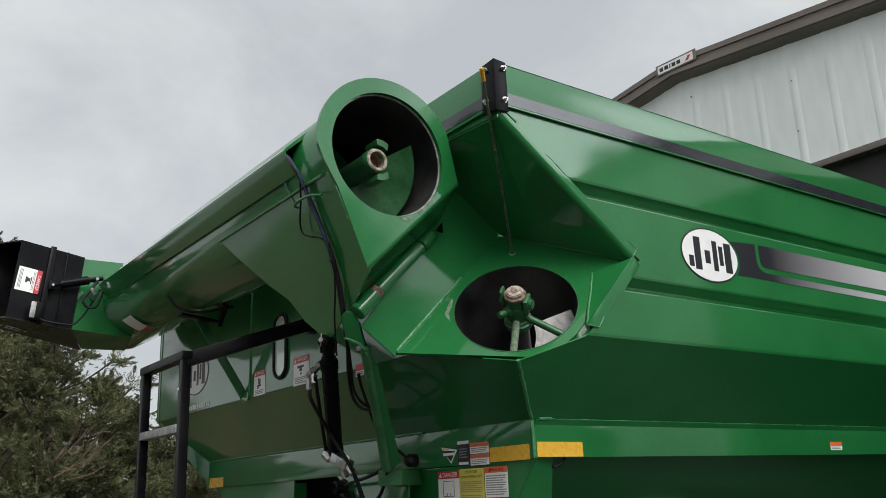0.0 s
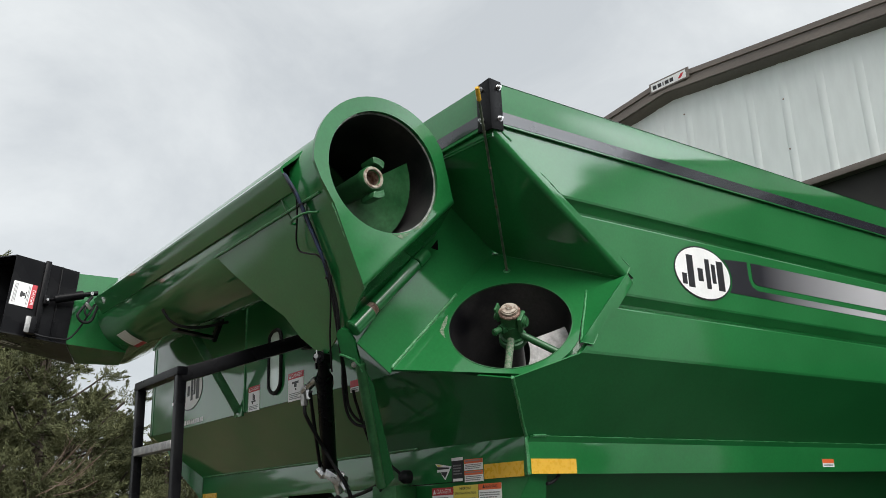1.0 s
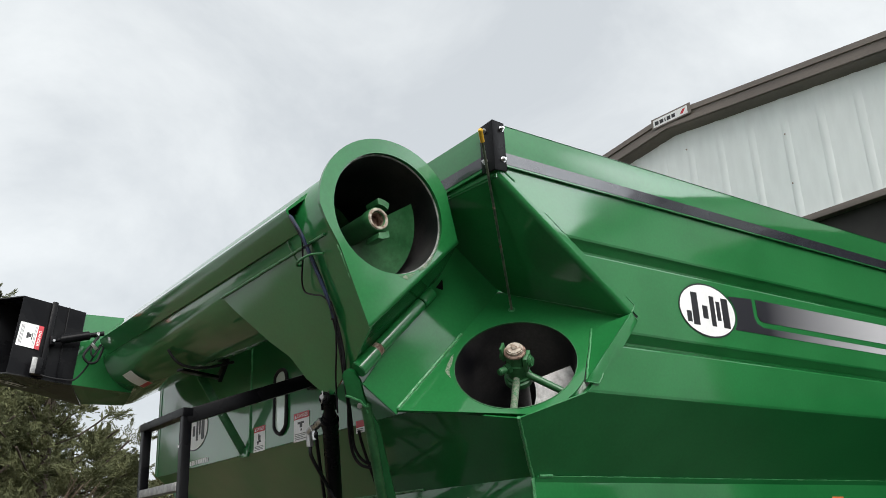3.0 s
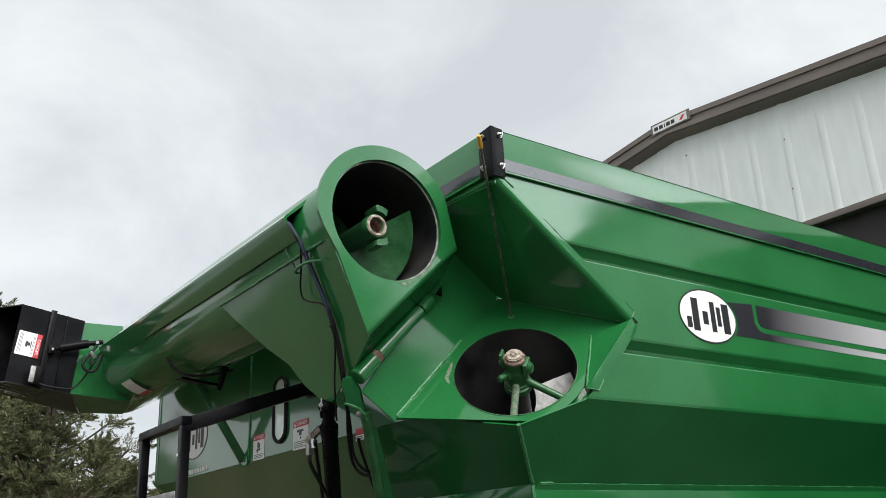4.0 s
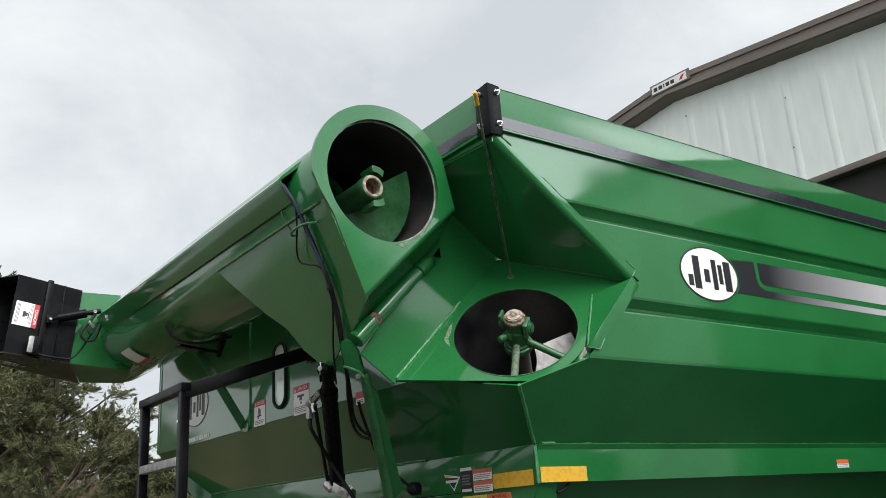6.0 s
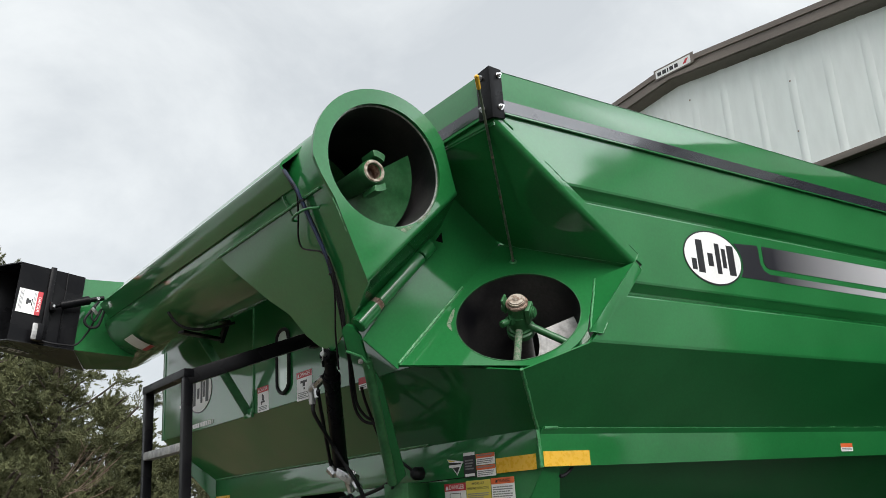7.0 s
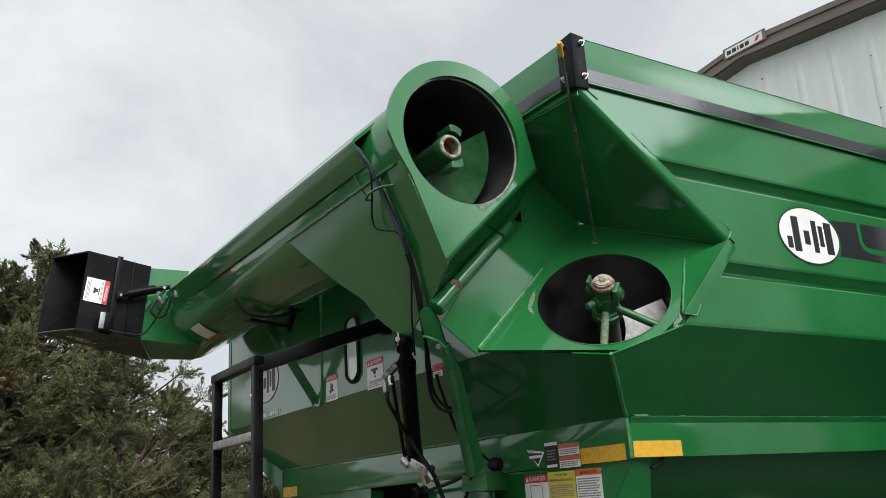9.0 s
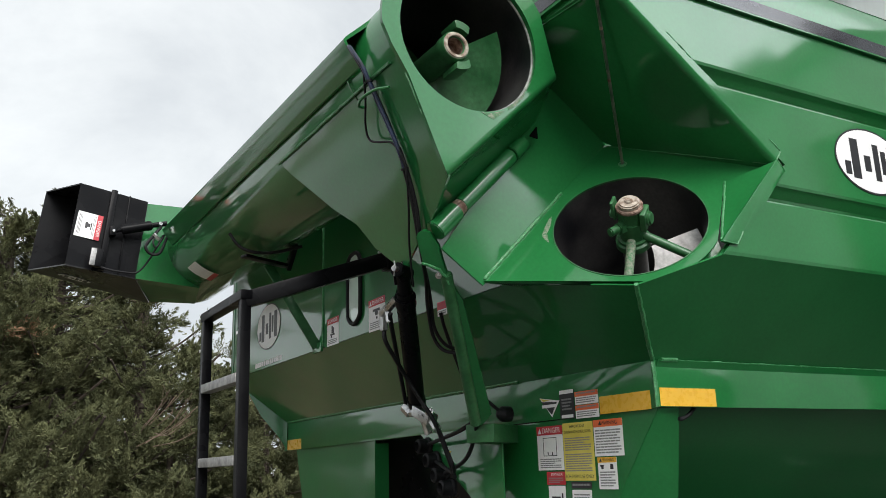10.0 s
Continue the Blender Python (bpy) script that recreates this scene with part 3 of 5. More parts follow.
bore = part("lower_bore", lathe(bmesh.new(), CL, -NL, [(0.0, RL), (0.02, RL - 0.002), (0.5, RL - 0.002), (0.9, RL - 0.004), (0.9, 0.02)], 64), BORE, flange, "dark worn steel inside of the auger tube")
part("bore_lip", lathe(bmesh.new(), CL, NL, [(-0.004, RL - 0.001), (0.002, RL - 0.001), (0.002, RL + 0.002), (-0.002, RL + 0.002)], 64), GREEN_WORN_SHADE, flange)

# lower shaft with its drive coupling and hanger
HUB = V(0.195, 0.185, 2.400)
DOWN_A, RIGHT_A = 206.0, 266.0
bm = bmesh.new()
rod(bm, HUB - NL * 0.050, HUB + NL * 0.02, 0.036, seg=28, bevel=0.003)
rod(bm, HUB - NL * 0.02, HUB + NL * 0.060, 0.035, seg=6, bevel=0.004)
shaft = part("drive_shaft", bm, GREEN_WORN_SHADE, flange)
# shade below the hub is put into the shaft's dark colour
part("bearing_shaft", rod(bmesh.new(), HUB - NL * 0.5, HUB - NL * 0.03, 0.034, seg=24), BORE, shaft, "shaft painted dark for the shade inside the bore")
bm = bmesh.new()
rod(bm, HUB + NL * 0.059, HUB + NL * 0.070, 0.038, seg=30, bevel=0.002)
part("shaft_collar", bm, RUST, shaft, "rusty collar ring")
bm = bmesh.new()
rod(bm, HUB + NL * 0.068, HUB + NL * 0.084, 0.030, seg=28, bevel=0.004)
rod(bm, HUB + NL * 0.084, HUB + NL * 0.091, 0.013, 0.008, seg=16, bevel=0.002)
part("shaft_end", bm, PALE_RUST, shaft, "pale rusty shaft end")
part("hanger_bearing", lathe(bmesh.new(), HUB - NL * 0.070, NL, [(0.0, 0.034), (0.0, 0.050), (0.018, 0.050), (0.022, 0.044), (0.030, 0.044), (0.032, 0.034)], 32), GREEN_WORN_SHADE, shaft)
WD = V(0.55, -0.78, -0.23).normalized()
bm = bmesh.new()
beam(bm, HUB - NL * 0.004 + WD * 0.040, HUB + NL * 0.058 + WD * 0.040, 0.016, 0.050, WD.cross(NL), 0.004)
rod(bm, HUB + NL * 0.028 + WD * 0.045, HUB + NL * 0.030 + WD * 0.060, 0.021, seg=20, bevel=0.005)
part("drive_pin", bm, GREEN_WORN_SHADE, shaft)
bm = bmesh.new()
rod(bm, HUB + NL * 0.034 - WD * 0.03, HUB + NL * 0.038 - WD * 0.058, 0.014, seg=20, bevel=0.004)
beam(bm, HUB + NL * 0.026 - WD * 0.040, HUB + NL * 0.084 - WD * 0.046, 0.009, 0.036, WD.cross(NL), 0.003)
part("drive_pin", bm, GREEN_WORN_SHADE, shaft)
BD = V(-0.80, 0.10, -0.36).normalized()
bm = bmesh.new()
rod(bm, HUB + NL * 0.004 + BD * 0.026, HUB + NL * 0.004 + BD * 0.050, 0.019, seg=6, bevel=0.002)
rod(bm, HUB + NL * 0.004 + BD * 0.050, HUB + NL * 0.004 + BD * 0.082, 0.0125, seg=16, bevel=0.003)
part("clamp_bolt", bm, GREEN_WORN_SHADE, shaft)
bm = bmesh.new()
rod(bm, HUB - NL * 0.02, CL - NL * 0.05 + (UL * math.cos(radians(DOWN_A)) + VL * math.sin(radians(DOWN_A))) * (RL - 0.004), 0.013, seg=16)
part("hanger_rod", bm, SCRAPE, shaft, "scraped green rod")
bm = bmesh.new()
rod(bm, HUB - NL * 0.02, CL - NL * 0.05 + (UL * math.cos(radians(RIGHT_A)) + VL * math.sin(radians(RIGHT_A))) * (RL - 0.004), 0.013, seg=16)
part("hanger_rod", bm, GREEN_WORN_SHADE, shaft)


def flighting(bm, c, axis, u, r0, r1, start, turn, pitch, thick=0.006, steps=40):
    c, d, u = Vector(c), Vector(axis).normalized(), Vector(u).normalized()
    w = d.cross(u)
    rows = []
    for k in range(steps + 1):
        a = start + turn * k / steps
        h = pitch * turn * k / steps / math.tau
        way = u * math.cos(a) + w * math.sin(a)
        rows.append([bm.verts.new(c + way * r + d * (h + t)) for t in (0, thick) for r in (r0, r1)])
    for p, q in zip(rows, rows[1:]):
        bm.faces.new((p[0], p[1], q[1], q[0]))
        bm.faces.new((p[2], q[2], q[3], p[3]))
        bm.faces.new((p[1], p[3], q[3], q[1]))
    for e in (rows[0], rows[-1]):
        bm.faces.new((e[0], e[1], e[3], e[2]))
    return bm


part("flighting", flighting(bmesh.new(), CL - NL * 0.115, -NL, UL, 0.060, RL - 0.010, 0.62, 4.2, 0.42), FLIGHT, shaft, "grey worn steel flighting")

# ---- grain cart: folded upper auger ----
CU, RU, FY = V(-0.260, 0.27, 2.912), 0.220, 0.27
TR = 0.230
outline = [V(-0.258 + 0.276 * math.cos(radians(a)), FY, 2.916 + 0.270 * math.sin(radians(a))) for a in range(28, 186, 6)]
outline += [V(-0.507, FY, 2.838), V(-0.457, FY, 2.757), V(-0.354, FY, 2.507), V(0.026, FY, 2.864)]
auger = part("upper_auger_tube", lathe(bmesh.new(), (CU.x, FY + 0.012, CU.z), (-0.004, 1, 0.007), [(0.0, TR - 0.004), (0.01, TR), (1.2, TR), (3.02, TR), (3.05, TR - 0.01), (3.05, 0.0)], 72), GREEN, cart, "long green folded auger tube")
part("upper_auger_flange", holed_plate(bmesh.new(), CU, (1, 0, 0), (0, 0, 1), (0, -1, 0), RU, outline, 0.014), GREEN, auger)
part("bore_lip", lathe(bmesh.new(), CU + V(0, 0.016, 0), (0, 1, 0), [(0.004, RU + 0.004), (0.0, RU + 0.001), (0.0, RU - 0.004), (0.004, RU - 0.005)], 72), BARE, auger, "bright bare edge of the inner tube")
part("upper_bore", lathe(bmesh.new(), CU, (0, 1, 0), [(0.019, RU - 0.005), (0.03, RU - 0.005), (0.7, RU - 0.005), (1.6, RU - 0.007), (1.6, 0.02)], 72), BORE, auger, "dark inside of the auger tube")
# box between the flange, the hinge and the lift gusset
HN = V(1, 0, -1) / S2
bm = bmesh.new()
BR = 0.022
e0, e1 = V(0.026, FY + BR, 2.864) - HN * 0.002, V(-0.354, FY + BR, 2.507) - HN * 0.002
fold = [(e0 + w, e1 + w) for w in [V(0, -BR * math.cos(radians(a)), 0) + HN * BR * math.sin(radians(a)) for a in range(0, 91, 15)]]
fold.append((V(0.066, 0.44, 2.776), V(-0.300, 0.455, 2.420)))
rows = [[bm.verts.new(p) for p in pair] for pair in fold]
for p, q in zip(rows, rows[1:]):
    bm.faces.new((p[0], p[1], q[1], q[0]))
part("hinge_box", bm, GREEN, auger)
GN = V(-0.9142, 0, -0.4052)
gus = [(-0.456, 0.283, 2.760), (-0.340, 0.283, 2.495), (-0.300, 0.461, 2.410), (-0.290, 0.551, 2.384), (-0.268, 0.66, 2.345), (-0.272, 0.715, 2.352), (-0.307, 0.797, 2.424), (-0.325, 0.821, 2.464), (-0.346, 0.852, 2.511),
       (-0.381, 0.963, 2.590), (-0.411, 1.039, 2.657), (-0.452, 1.147, 2.751), (-0.479, 1.207, 2.812), (-0.480, 1.10, 2.816), (-0.480, 0.283, 2.816)]
part("lift_gusset", plate(gus, -GN * 0.008), GREEN, auger, "flat green gusset plate under the tube")
part("weld_bead", weld_line([(-0.484, 0.33, 2.812), (-0.484, 0.75, 2.812), (-0.484, 1.21, 2.812)], 0.005, 9), WELD, auger)
part("weld_bead", weld_line([(-0.462, 0.281, 2.765), (-0.342, 0.281, 2.498)], 0.003, 10), WELD, auger)
# hose cover along the tube
bm = bmesh.new()
cov = [(-0.462, 3.026), (-0.541, 2.951), (-0.548, 2.941), (-0.546, 2.932), (-0.498, 2.865), (-0.489, 2.867), (-0.537, 2.932), (-0.539, 2.940), (-0.455, 3.016)]
sheet(bm, [(x, 0.49, z) for x, z in cov], (-0.009, 2.26, 0.016))
part("hose_cover", bm, GREEN, auger, "bent green hose cover")
# a black plate inside the cover stands in for its deep shade
part("mouth_shade_plate", plate([(-0.470, 0.600, 3.000), (-0.537, 0.600, 2.938), (-0.495, 0.600, 2.878)], (0, 0.003, 0)), SHADE_BLACK, auger, "black plate painted as the shade inside the hose cover's open end")
# upper shaft with dogs and flighting
US = V(-0.290, FY, 2.893)
bm = bmesh.new()
lathe(bm, US + V(0, 0.03, 0), (0, 1, 0), [(0.006, 0.026), (0.0, 0.030), (0.0, 0.041), (0.006, 0.044), (0.04, 0.044), (0.05, 0.040), (1.5, 0.040)], 36)
ush = part("auger_shaft", bm, GREEN_WORN_SHADE, auger)
part("shaft_ring", lathe(bmesh.new(), US + V(0, 0.026, 0), (0, 1, 0), [(0.004, 0.028), (0.0, 0.030), (0.0, 0.037), (0.004, 0.040)], 36), PALE_RUST, ush, "scuffed bare ring")
part("shaft_bore", lathe(bmesh.new(), US + V(0, 0.03, 0), (0, 1, 0), [(0.0, 0.029), (0.05, 0.027), (0.05, 0.0)], 28), RUST, ush, "rusty shaft bore")
for side in (1, -1):
    arc_o = [US + V(0.074 * math.sin(radians(a)), 0, side * 0.074 * math.cos(radians(a))) for a in range(-5, 36, 5)]
    arc_i = [US + V(0.052 * math.sin(radians(a)), 0, side * 0.052 * math.cos(radians(a))) for a in range(45, -9, -6)]
    bm = plate([q + V(0, 0.022, 0) for q in arc_o + arc_i], (0, 0.080, 0), 0.003)
    part("drive_dog", bm, GREEN_WORN_SHADE, ush)
part("flighting", flighting(bmesh.new(), US + V(0, 0.085, 0), (0, 1, 0), (1, 0, 0), 0.039, RU - 0.012, -0.56, 8.0, 0.40, steps=70), GREEN_WORN_SHADE, ush)

# hinge between the two halves
H0, H1 = V(0.022, 0.440, 2.706), V(-0.266, 0.440, 2.418)
bm = bmesh.new()
rod(bm, H0, H0.lerp(H1, 0.16), 0.025, seg=24, bevel=0.002)
rod(bm, H0.lerp(H1, 0.175), H0.lerp(H1, 0.80), 0.025, seg=24, bevel=0.002)
hinge = part("hinge_tube", bm, GREEN, cart)
# no hole is cut here: a black triangle paints the gap's shade
part("notch_shade_plate", plate([H0 + V(0.030, -0.028, 0.046), H0 + V(0.036, -0.022, 0.010), H0 + V(0.004, -0.026, 0.012)], (0.002, -0.003, 0)), SHADE_BLACK, hinge, "black plate painted as the shaded gap above the hinge tube")
part("hinge_bushing", rod(bmesh.new(), H0.lerp(H1, 0.80), H0.lerp(H1, 0.86), 0.0235, seg=24), RUST, hinge, "rusty bushing")
bm = bmesh.new()
rod(bm, H0.lerp(H1, 0.86), H1 + (H1 - H0) * 0.10, 0.030, seg=24, bevel=0.003)
part("hinge_boss", bm, GREEN, hinge)

# ---- discharge spout at the auger's end ----
spout_pts = dict(ntl=V(-0.937, 2.88, 3.19), nbl=V(-0.985, 2.84, 2.755), ntr=V(-0.609, 2.88, 3.133), nbr=V(-0.655, 2.86, 2.718),
                 ftl=V(-1.057, 3.30, 3.255), fbl=V(-1.115, 3.28, 2.810), ftr=V(-0.56, 3.30, 3.20), fbr=V(-0.494, 3.30, 2.684))
sp = spout_pts
bm = bmesh.new()
sheet(bm, [sp["ntl"], sp["nbl"], sp["nbr"], sp["ntr"]], (0, 0.006, 0))
spout = part("discharge_spout", bm, BLACK, cart, "black sheet metal discharge spout")
part("spout_top", plate([sp["ntl"], sp["ntr"], sp["ftr"], sp["ftl"]], (0, 0, -0.006)), BLACK, spout)
bm = bmesh.new()
sheet(bm, [sp["nbl"], sp["fbl"], sp["fbr"]], (0, 0, 0.006))
sheet(bm, [sp["nbl"], sp["fbr"], sp["nbr"]], (0, 0, 0.006))
part("spout_floor", bm, SPOUT_BLACK, spout, flat=True)
part("spout_back", plate([sp["ftl"], sp["ftr"], sp["fbr"], sp["fbl"]], (0, -0.006, 0)), BLACK, spout)
bm = bmesh.new()
sheet(bm, [sp["ntr"] + V(0.0, 0.012, -0.006), sp["nbr"] + V(0.0, 0.012, 0.006), V(-0.33, 2.875, 2.70), V(-0.33, 2.892, 3.13)], (0, 0.006, 0))
sheet(bm, [sp["nbr"] + V(0.0, 0.012, 0.006), sp["fbr"] + V(0, -0.02, 0.006), V(-0.25, 3.28, 2.695), V(-0.33, 2.875, 2.70)], (0, 0, 0.005))
sheet(bm, [sp["ntr"] + V(0.0, 0.012, -0.006), V(-0.33, 2.892, 3.13), V(-0.25, 3.28, 3.13), sp["ftr"] + V(0, -0.02, -0.006)], (0, 0, -0.005))
part("spout_neck", bm, GREEN, spout, "green welded neck")

# ---- cart underbody and wheels ----
bm = bmesh.new()
sheet(bm, [(0.292, 0.402, 1.705), (0.290, 0.245, 1.898), (0.290, 1.08, 1.888), (0.292, 1.08, 1.10), (0.292, 0.75, 1.10)], (0.006, 0, 0))
part("lower_front_panel", bm, GREEN, cart)
part("lower_corner_facet", plate([(0.290, 0.245, 1.898), (0.292, 0.402, 1.705), (0.292, 0.75, 1.10), (0.40, 0.70, 1.10), (0.380, 0.29, 1.66), (0.386, 0.262, 1.90)], (0.004, 0.004, 0)), GREEN, cart)
part("lower_side_panel", plate([(0.384, 0.275, 1.902), (0.384, 0.95, 1.30), (LEN, 0.95, 1.30), (LEN, 0.275, 1.902)], (0, 0.006, 0.004)), GREEN, cart)
bm = bmesh.new()
sheet(bm, [(0.300, 2.10, 1.886), (0.300, 3.11, 1.884), (0.300, 3.014, 1.624), (0.300, 2.75, 1.0), (0.300, 2.10, 1.0)], (0.006, 0, 0))
sheet(bm, [(0.306, 2.10, 1.874), (0.306, 2.10, 1.0), (0.37, 2.10, 1.0), (0.37, 2.10, 1.874)], (0, 0.006, 0))
part("lower_front_panel", bm, GREEN, cart)
part("hopper_funnel", plate([(0.42, 0.7, 1.97), (0.42, 2.9, 1.97), (0.60, 2.4, 0.9), (0.60, 1.0, 0.9)], (0.006, 0, 0)), BLACK, cart)
part("hopper_funnel", plate([(0.75, 3.0, 1.88), (LEN, 3.0, 1.88), (LEN, 2.4, 0.9), (0.75, 2.4, 0.9)], (0, -0.006, 0)), GREEN, cart)
bm = bmesh.new()
box(bm, 0.8, 3.9, 1.0, 2.4, 0.80, 0.95, 0.01)
box(bm, -0.6, 4.0, 1.62, 1.78, 0.66, 0.84, 0.01)
part("chassis_frame", bm, BLACK, cart)
for wy in (0.55, 2.35):
    bm = lathe(bmesh.new(), (2.4, wy, 0.85), (0, 1, 0), [(0.06, 0.42), (0.0, 0.5), (0.0, 0.74), (0.07, 0.84), (0.14, 0.85), (0.46, 0.85), (0.53, 0.84), (0.60, 0.74), (0.60, 0.5), (0.54, 0.42)], 56)
    wheel = part("wheel", bm, RUBBER, cart, "black rubber tyre")
    part("rim", lathe(bmesh.new(), (2.4, wy, 0.85), (0, 1, 0), [(0.06, 0.43), (0.10, 0.40), (0.30, 0.38), (0.32, 0.10), (0.20, 0.08), (0.20, 0.0)], 40), GREEN, wheel, "painted steel rim")
part("axle", rod(bmesh.new(), (2.4, 0.8, 0.85), (2.4, 2.7, 0.85), 0.07), BLACK, cart)

# ---- ladder on the cart's front ----
LX = -0.534
ladder = part("ladder", beam(beam(bmesh.new(), (LX, 1.405, 2.354), (-0.03, 1.30, 2.524), 0.04, 0.058), (-0.03, 1.30, 2.530), (0.0, 1.30, 2.530), 0.06, 0.09), BLACK, cart, "black square-tube access ladder")
part("post", beam(bmesh.new(), (LX, 1.405, 2.388), (LX, 1.405, 0.55), 0.038, 0.038, (1, 0, 0)), BLACK, ladder)
part("post", beam(bmesh.new(), (LX, 1.905, 2.388), (LX, 1.905, 0.55), 0.038, 0.038, (1, 0, 0)), BLACK, ladder)
part("top_rail", beam(bmesh.new(), (LX, 1.38, 2.372), (LX, 1.93, 2.372), 0.045, 0.035), BLACK, ladder)
for z in (2.083, 1.80, 1.50, 1.20, 0.90, 0.62):
    part("rung", beam(bmesh.new(), (LX, 1.425, z), (LX, 1.885, z), 0.045, 0.034), TREAD, ladder, "grey galvanised tread")

# ---- lift cylinder and link arm ----
C0, C1 = V(-0.262, 0.705, 2.335), V(0.05, 1.215, 1.975)
ax = (C1 - C0).normalized()
bm = bmesh.new()
rod(bm, C0 + ax * 0.12, C1, 0.0305, seg=28, bevel=0.004)
rod(bm, C0 + ax * 0.11, C0 + ax * 0.155, 0.034, seg=28, bevel=0.004)
rod(bm, C0 + ax * 0.085, C0 + ax * 0.112, 0.026, seg=28, bevel=0.003)
rod(bm, C1 - ax * 0.045, C1 - ax * 0.012, 0.034, seg=28, bevel=0.003)
rod(bm, C1 - ax * 0.012, C1 + ax * 0.045, 0.024, seg=20, bevel=0.003)
cyl = part("lift_cylinder", bm, BLACK, cart, "black hydraulic lift cylinder")
bm = bmesh.new()
rod(bm, C0, C0 + ax * 0.10, 0.022, seg=20)
rod(bm, C0 + V(-0.030, -0.020, 0), C0 + V(0.030, 0.020, 0), 0.022, seg=24, bevel=0.003)
beam(bm, C0 + V(0.020, 0.014, 0.012), C0 + V(0.020, 0.014, 0.012) + ax * 0.075, 0.008, 0.040, (1, 0, 0), 0.002)
beam(bm, C0 - V(0.020, 0.014, -0.012), C0 - V(0.020, 0.014, -0.012) + ax * 0.075, 0.008, 0.040, (1, 0, 0), 0.002)
part("clevis", bm, BLACK, cyl)
bm = bmesh.new()
rod(bm, C0 + V(-0.046, -0.031, 0), C0 + V(0.046, 0.031, 0), 0.009, seg=16, bevel=0.002)
hose(bm, [C0 + V(-0.042, -0.030, 0.022), C0 + V(-0.043, -0.034, 0.004), C0 + V(-0.040, -0.022, -0.022)], 0.0022, seg=6)
rod(bm, C0 + V(-0.010, -0.022, 0.020), C0 + V(-0.012, -0.030, 0.036), 0.0045, seg=6)
part("clevis_pin", bm, STEEL, cyl, "zinc plated pin")
bm = bmesh.new()
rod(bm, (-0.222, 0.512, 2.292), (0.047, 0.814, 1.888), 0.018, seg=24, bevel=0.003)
# darker green puts the shade under the auger into the arm's colour
arm = part("link_arm", bm, GREEN_WORN_SHADE, cart, "green round tube link arm with a web plate")
EN = V(0.70, 0.55, 0.45).normalized()
web = [(-0.200, 0.522, 2.268), (-0.150, 0.545, 2.222), (0.080, 0.775, 1.912), (0.066, 0.812, 1.880), (0.047, 0.814, 1.888)]
part("web_plate", plate([V(*p) + EN * 0.004 for p in web], EN * 0.008, 0.001), GREEN, arm)
ear = [(-0.336, 0.470, 2.374), (-0.336, 0.458, 2.388), (-0.326, 0.450, 2.396), (-0.305, 0.448, 2.390), (-0.270, 0.462, 2.360), (-0.236, 0.495, 2.314), (-0.198, 0.525, 2.268), (-0.214, 0.522, 2.282), (-0.242, 0.507, 2.304), (-0.294, 0.511, 2.318), (-0.306, 0.496, 2.338)]
part("link_ear", plate([V(*p) - EN * 0.012 for p in ear], EN * 0.020, 0.003), GREEN, arm)
part("weld_bead", weld_line([V(*p) - EN * 0.013 for p in ((-0.296, 0.511, 2.318), (-0.268, 0.508, 2.311), (-0.242, 0.507, 2.303), (-0.218, 0.514, 2.286), (-0.202, 0.524, 2.268))], 0.0045, 21), WELD, arm)
bolt(arm, V(-0.236, 0.520, 2.290) - EN * 0.014, -EN, 0.007)

# ---- saddle that carries the folded tube ----
bm = bmesh.new()
beam(bm, (-0.36, 2.012, 2.672), (-0.128, 2.097, 2.665), 0.045, 0.014)
saddle = part("auger_saddle", bm, BLACK, cart, "black saddle bracket under the tube")
part("saddle_post", beam(bmesh.new(), (-0.128, 2.097, 2.655), (-0.128, 2.000, 2.750), 0.040, 0.020, (1, 0, 0)), BLACK, saddle)
part("saddle_brace", beam(bmesh.new(), (-0.215, 2.122, 2.672), (-0.008, 2.036, 2.292), 0.045, 0.010, (0, 1, 0)), GREEN_WORN_SHADE, saddle)
bm = bmesh.new()
box(bm, -0.012, -0.001, 1.985, 2.085, 2.268, 2.312, 0.002)
part("brace_foot", bm, GREEN, saddle)

# ---- steel building behind ----
BX, PEAK_Y, PEAK_Z, SLOPE = 4.16, 2.36, 5.400, 0.115
hall = thing("steel_building", (9.0, 2.36, 0), "white ribbed steel building with brown trim and a wide doorway", "building")
DOOR_TOP, DOOR_R, DOOR_L, HALF = 4.04, -2.2, 5.2, 7.0


def rake(y):
    return PEAK_Z - 0.145 - abs(y - PEAK_Y) * SLOPE


ys = sorted({PEAK_Y - HALF, PEAK_Y, PEAK_Y + HALF, DOOR_R, DOOR_L})
for y0, y1 in zip(ys, ys[1:]):
    low = DOOR_TOP if DOOR_R <= y0 < DOOR_L else 0.0
    wall = part("end_wall", plate([(BX, y0, low), (BX, y1, low), (BX, y1, rake(y1)), (BX, y0, rake(y0))], (0.05, 0, 0)), SIDING, hall)
k = 0
y = PEAK_Y - HALF + 0.155
while y < PEAK_Y + HALF:
    low = DOOR_TOP + 0.02 if DOOR_R - 0.1 <= y < DOOR_L + 0.1 else 0.0
    z1 = rake(y) - 0.01
    bm = bmesh.new()
    a = [(-0.0042, -0.010), (-0.0046, 0.0), (-0.0042, 0.010), (-0.0024, 0.021), (-0.0005, 0.034), (0.004, 0.042), (0.004, -0.042), (-0.0005, -0.034), (-0.0024, -0.021)]
    sheet(bm, [(BX + p, y + q, low) for p, q in a], (0, 0, z1 - low))
    part("rib", bm, SIDING, wall)
    y += 0.305
bm = bmesh.new()
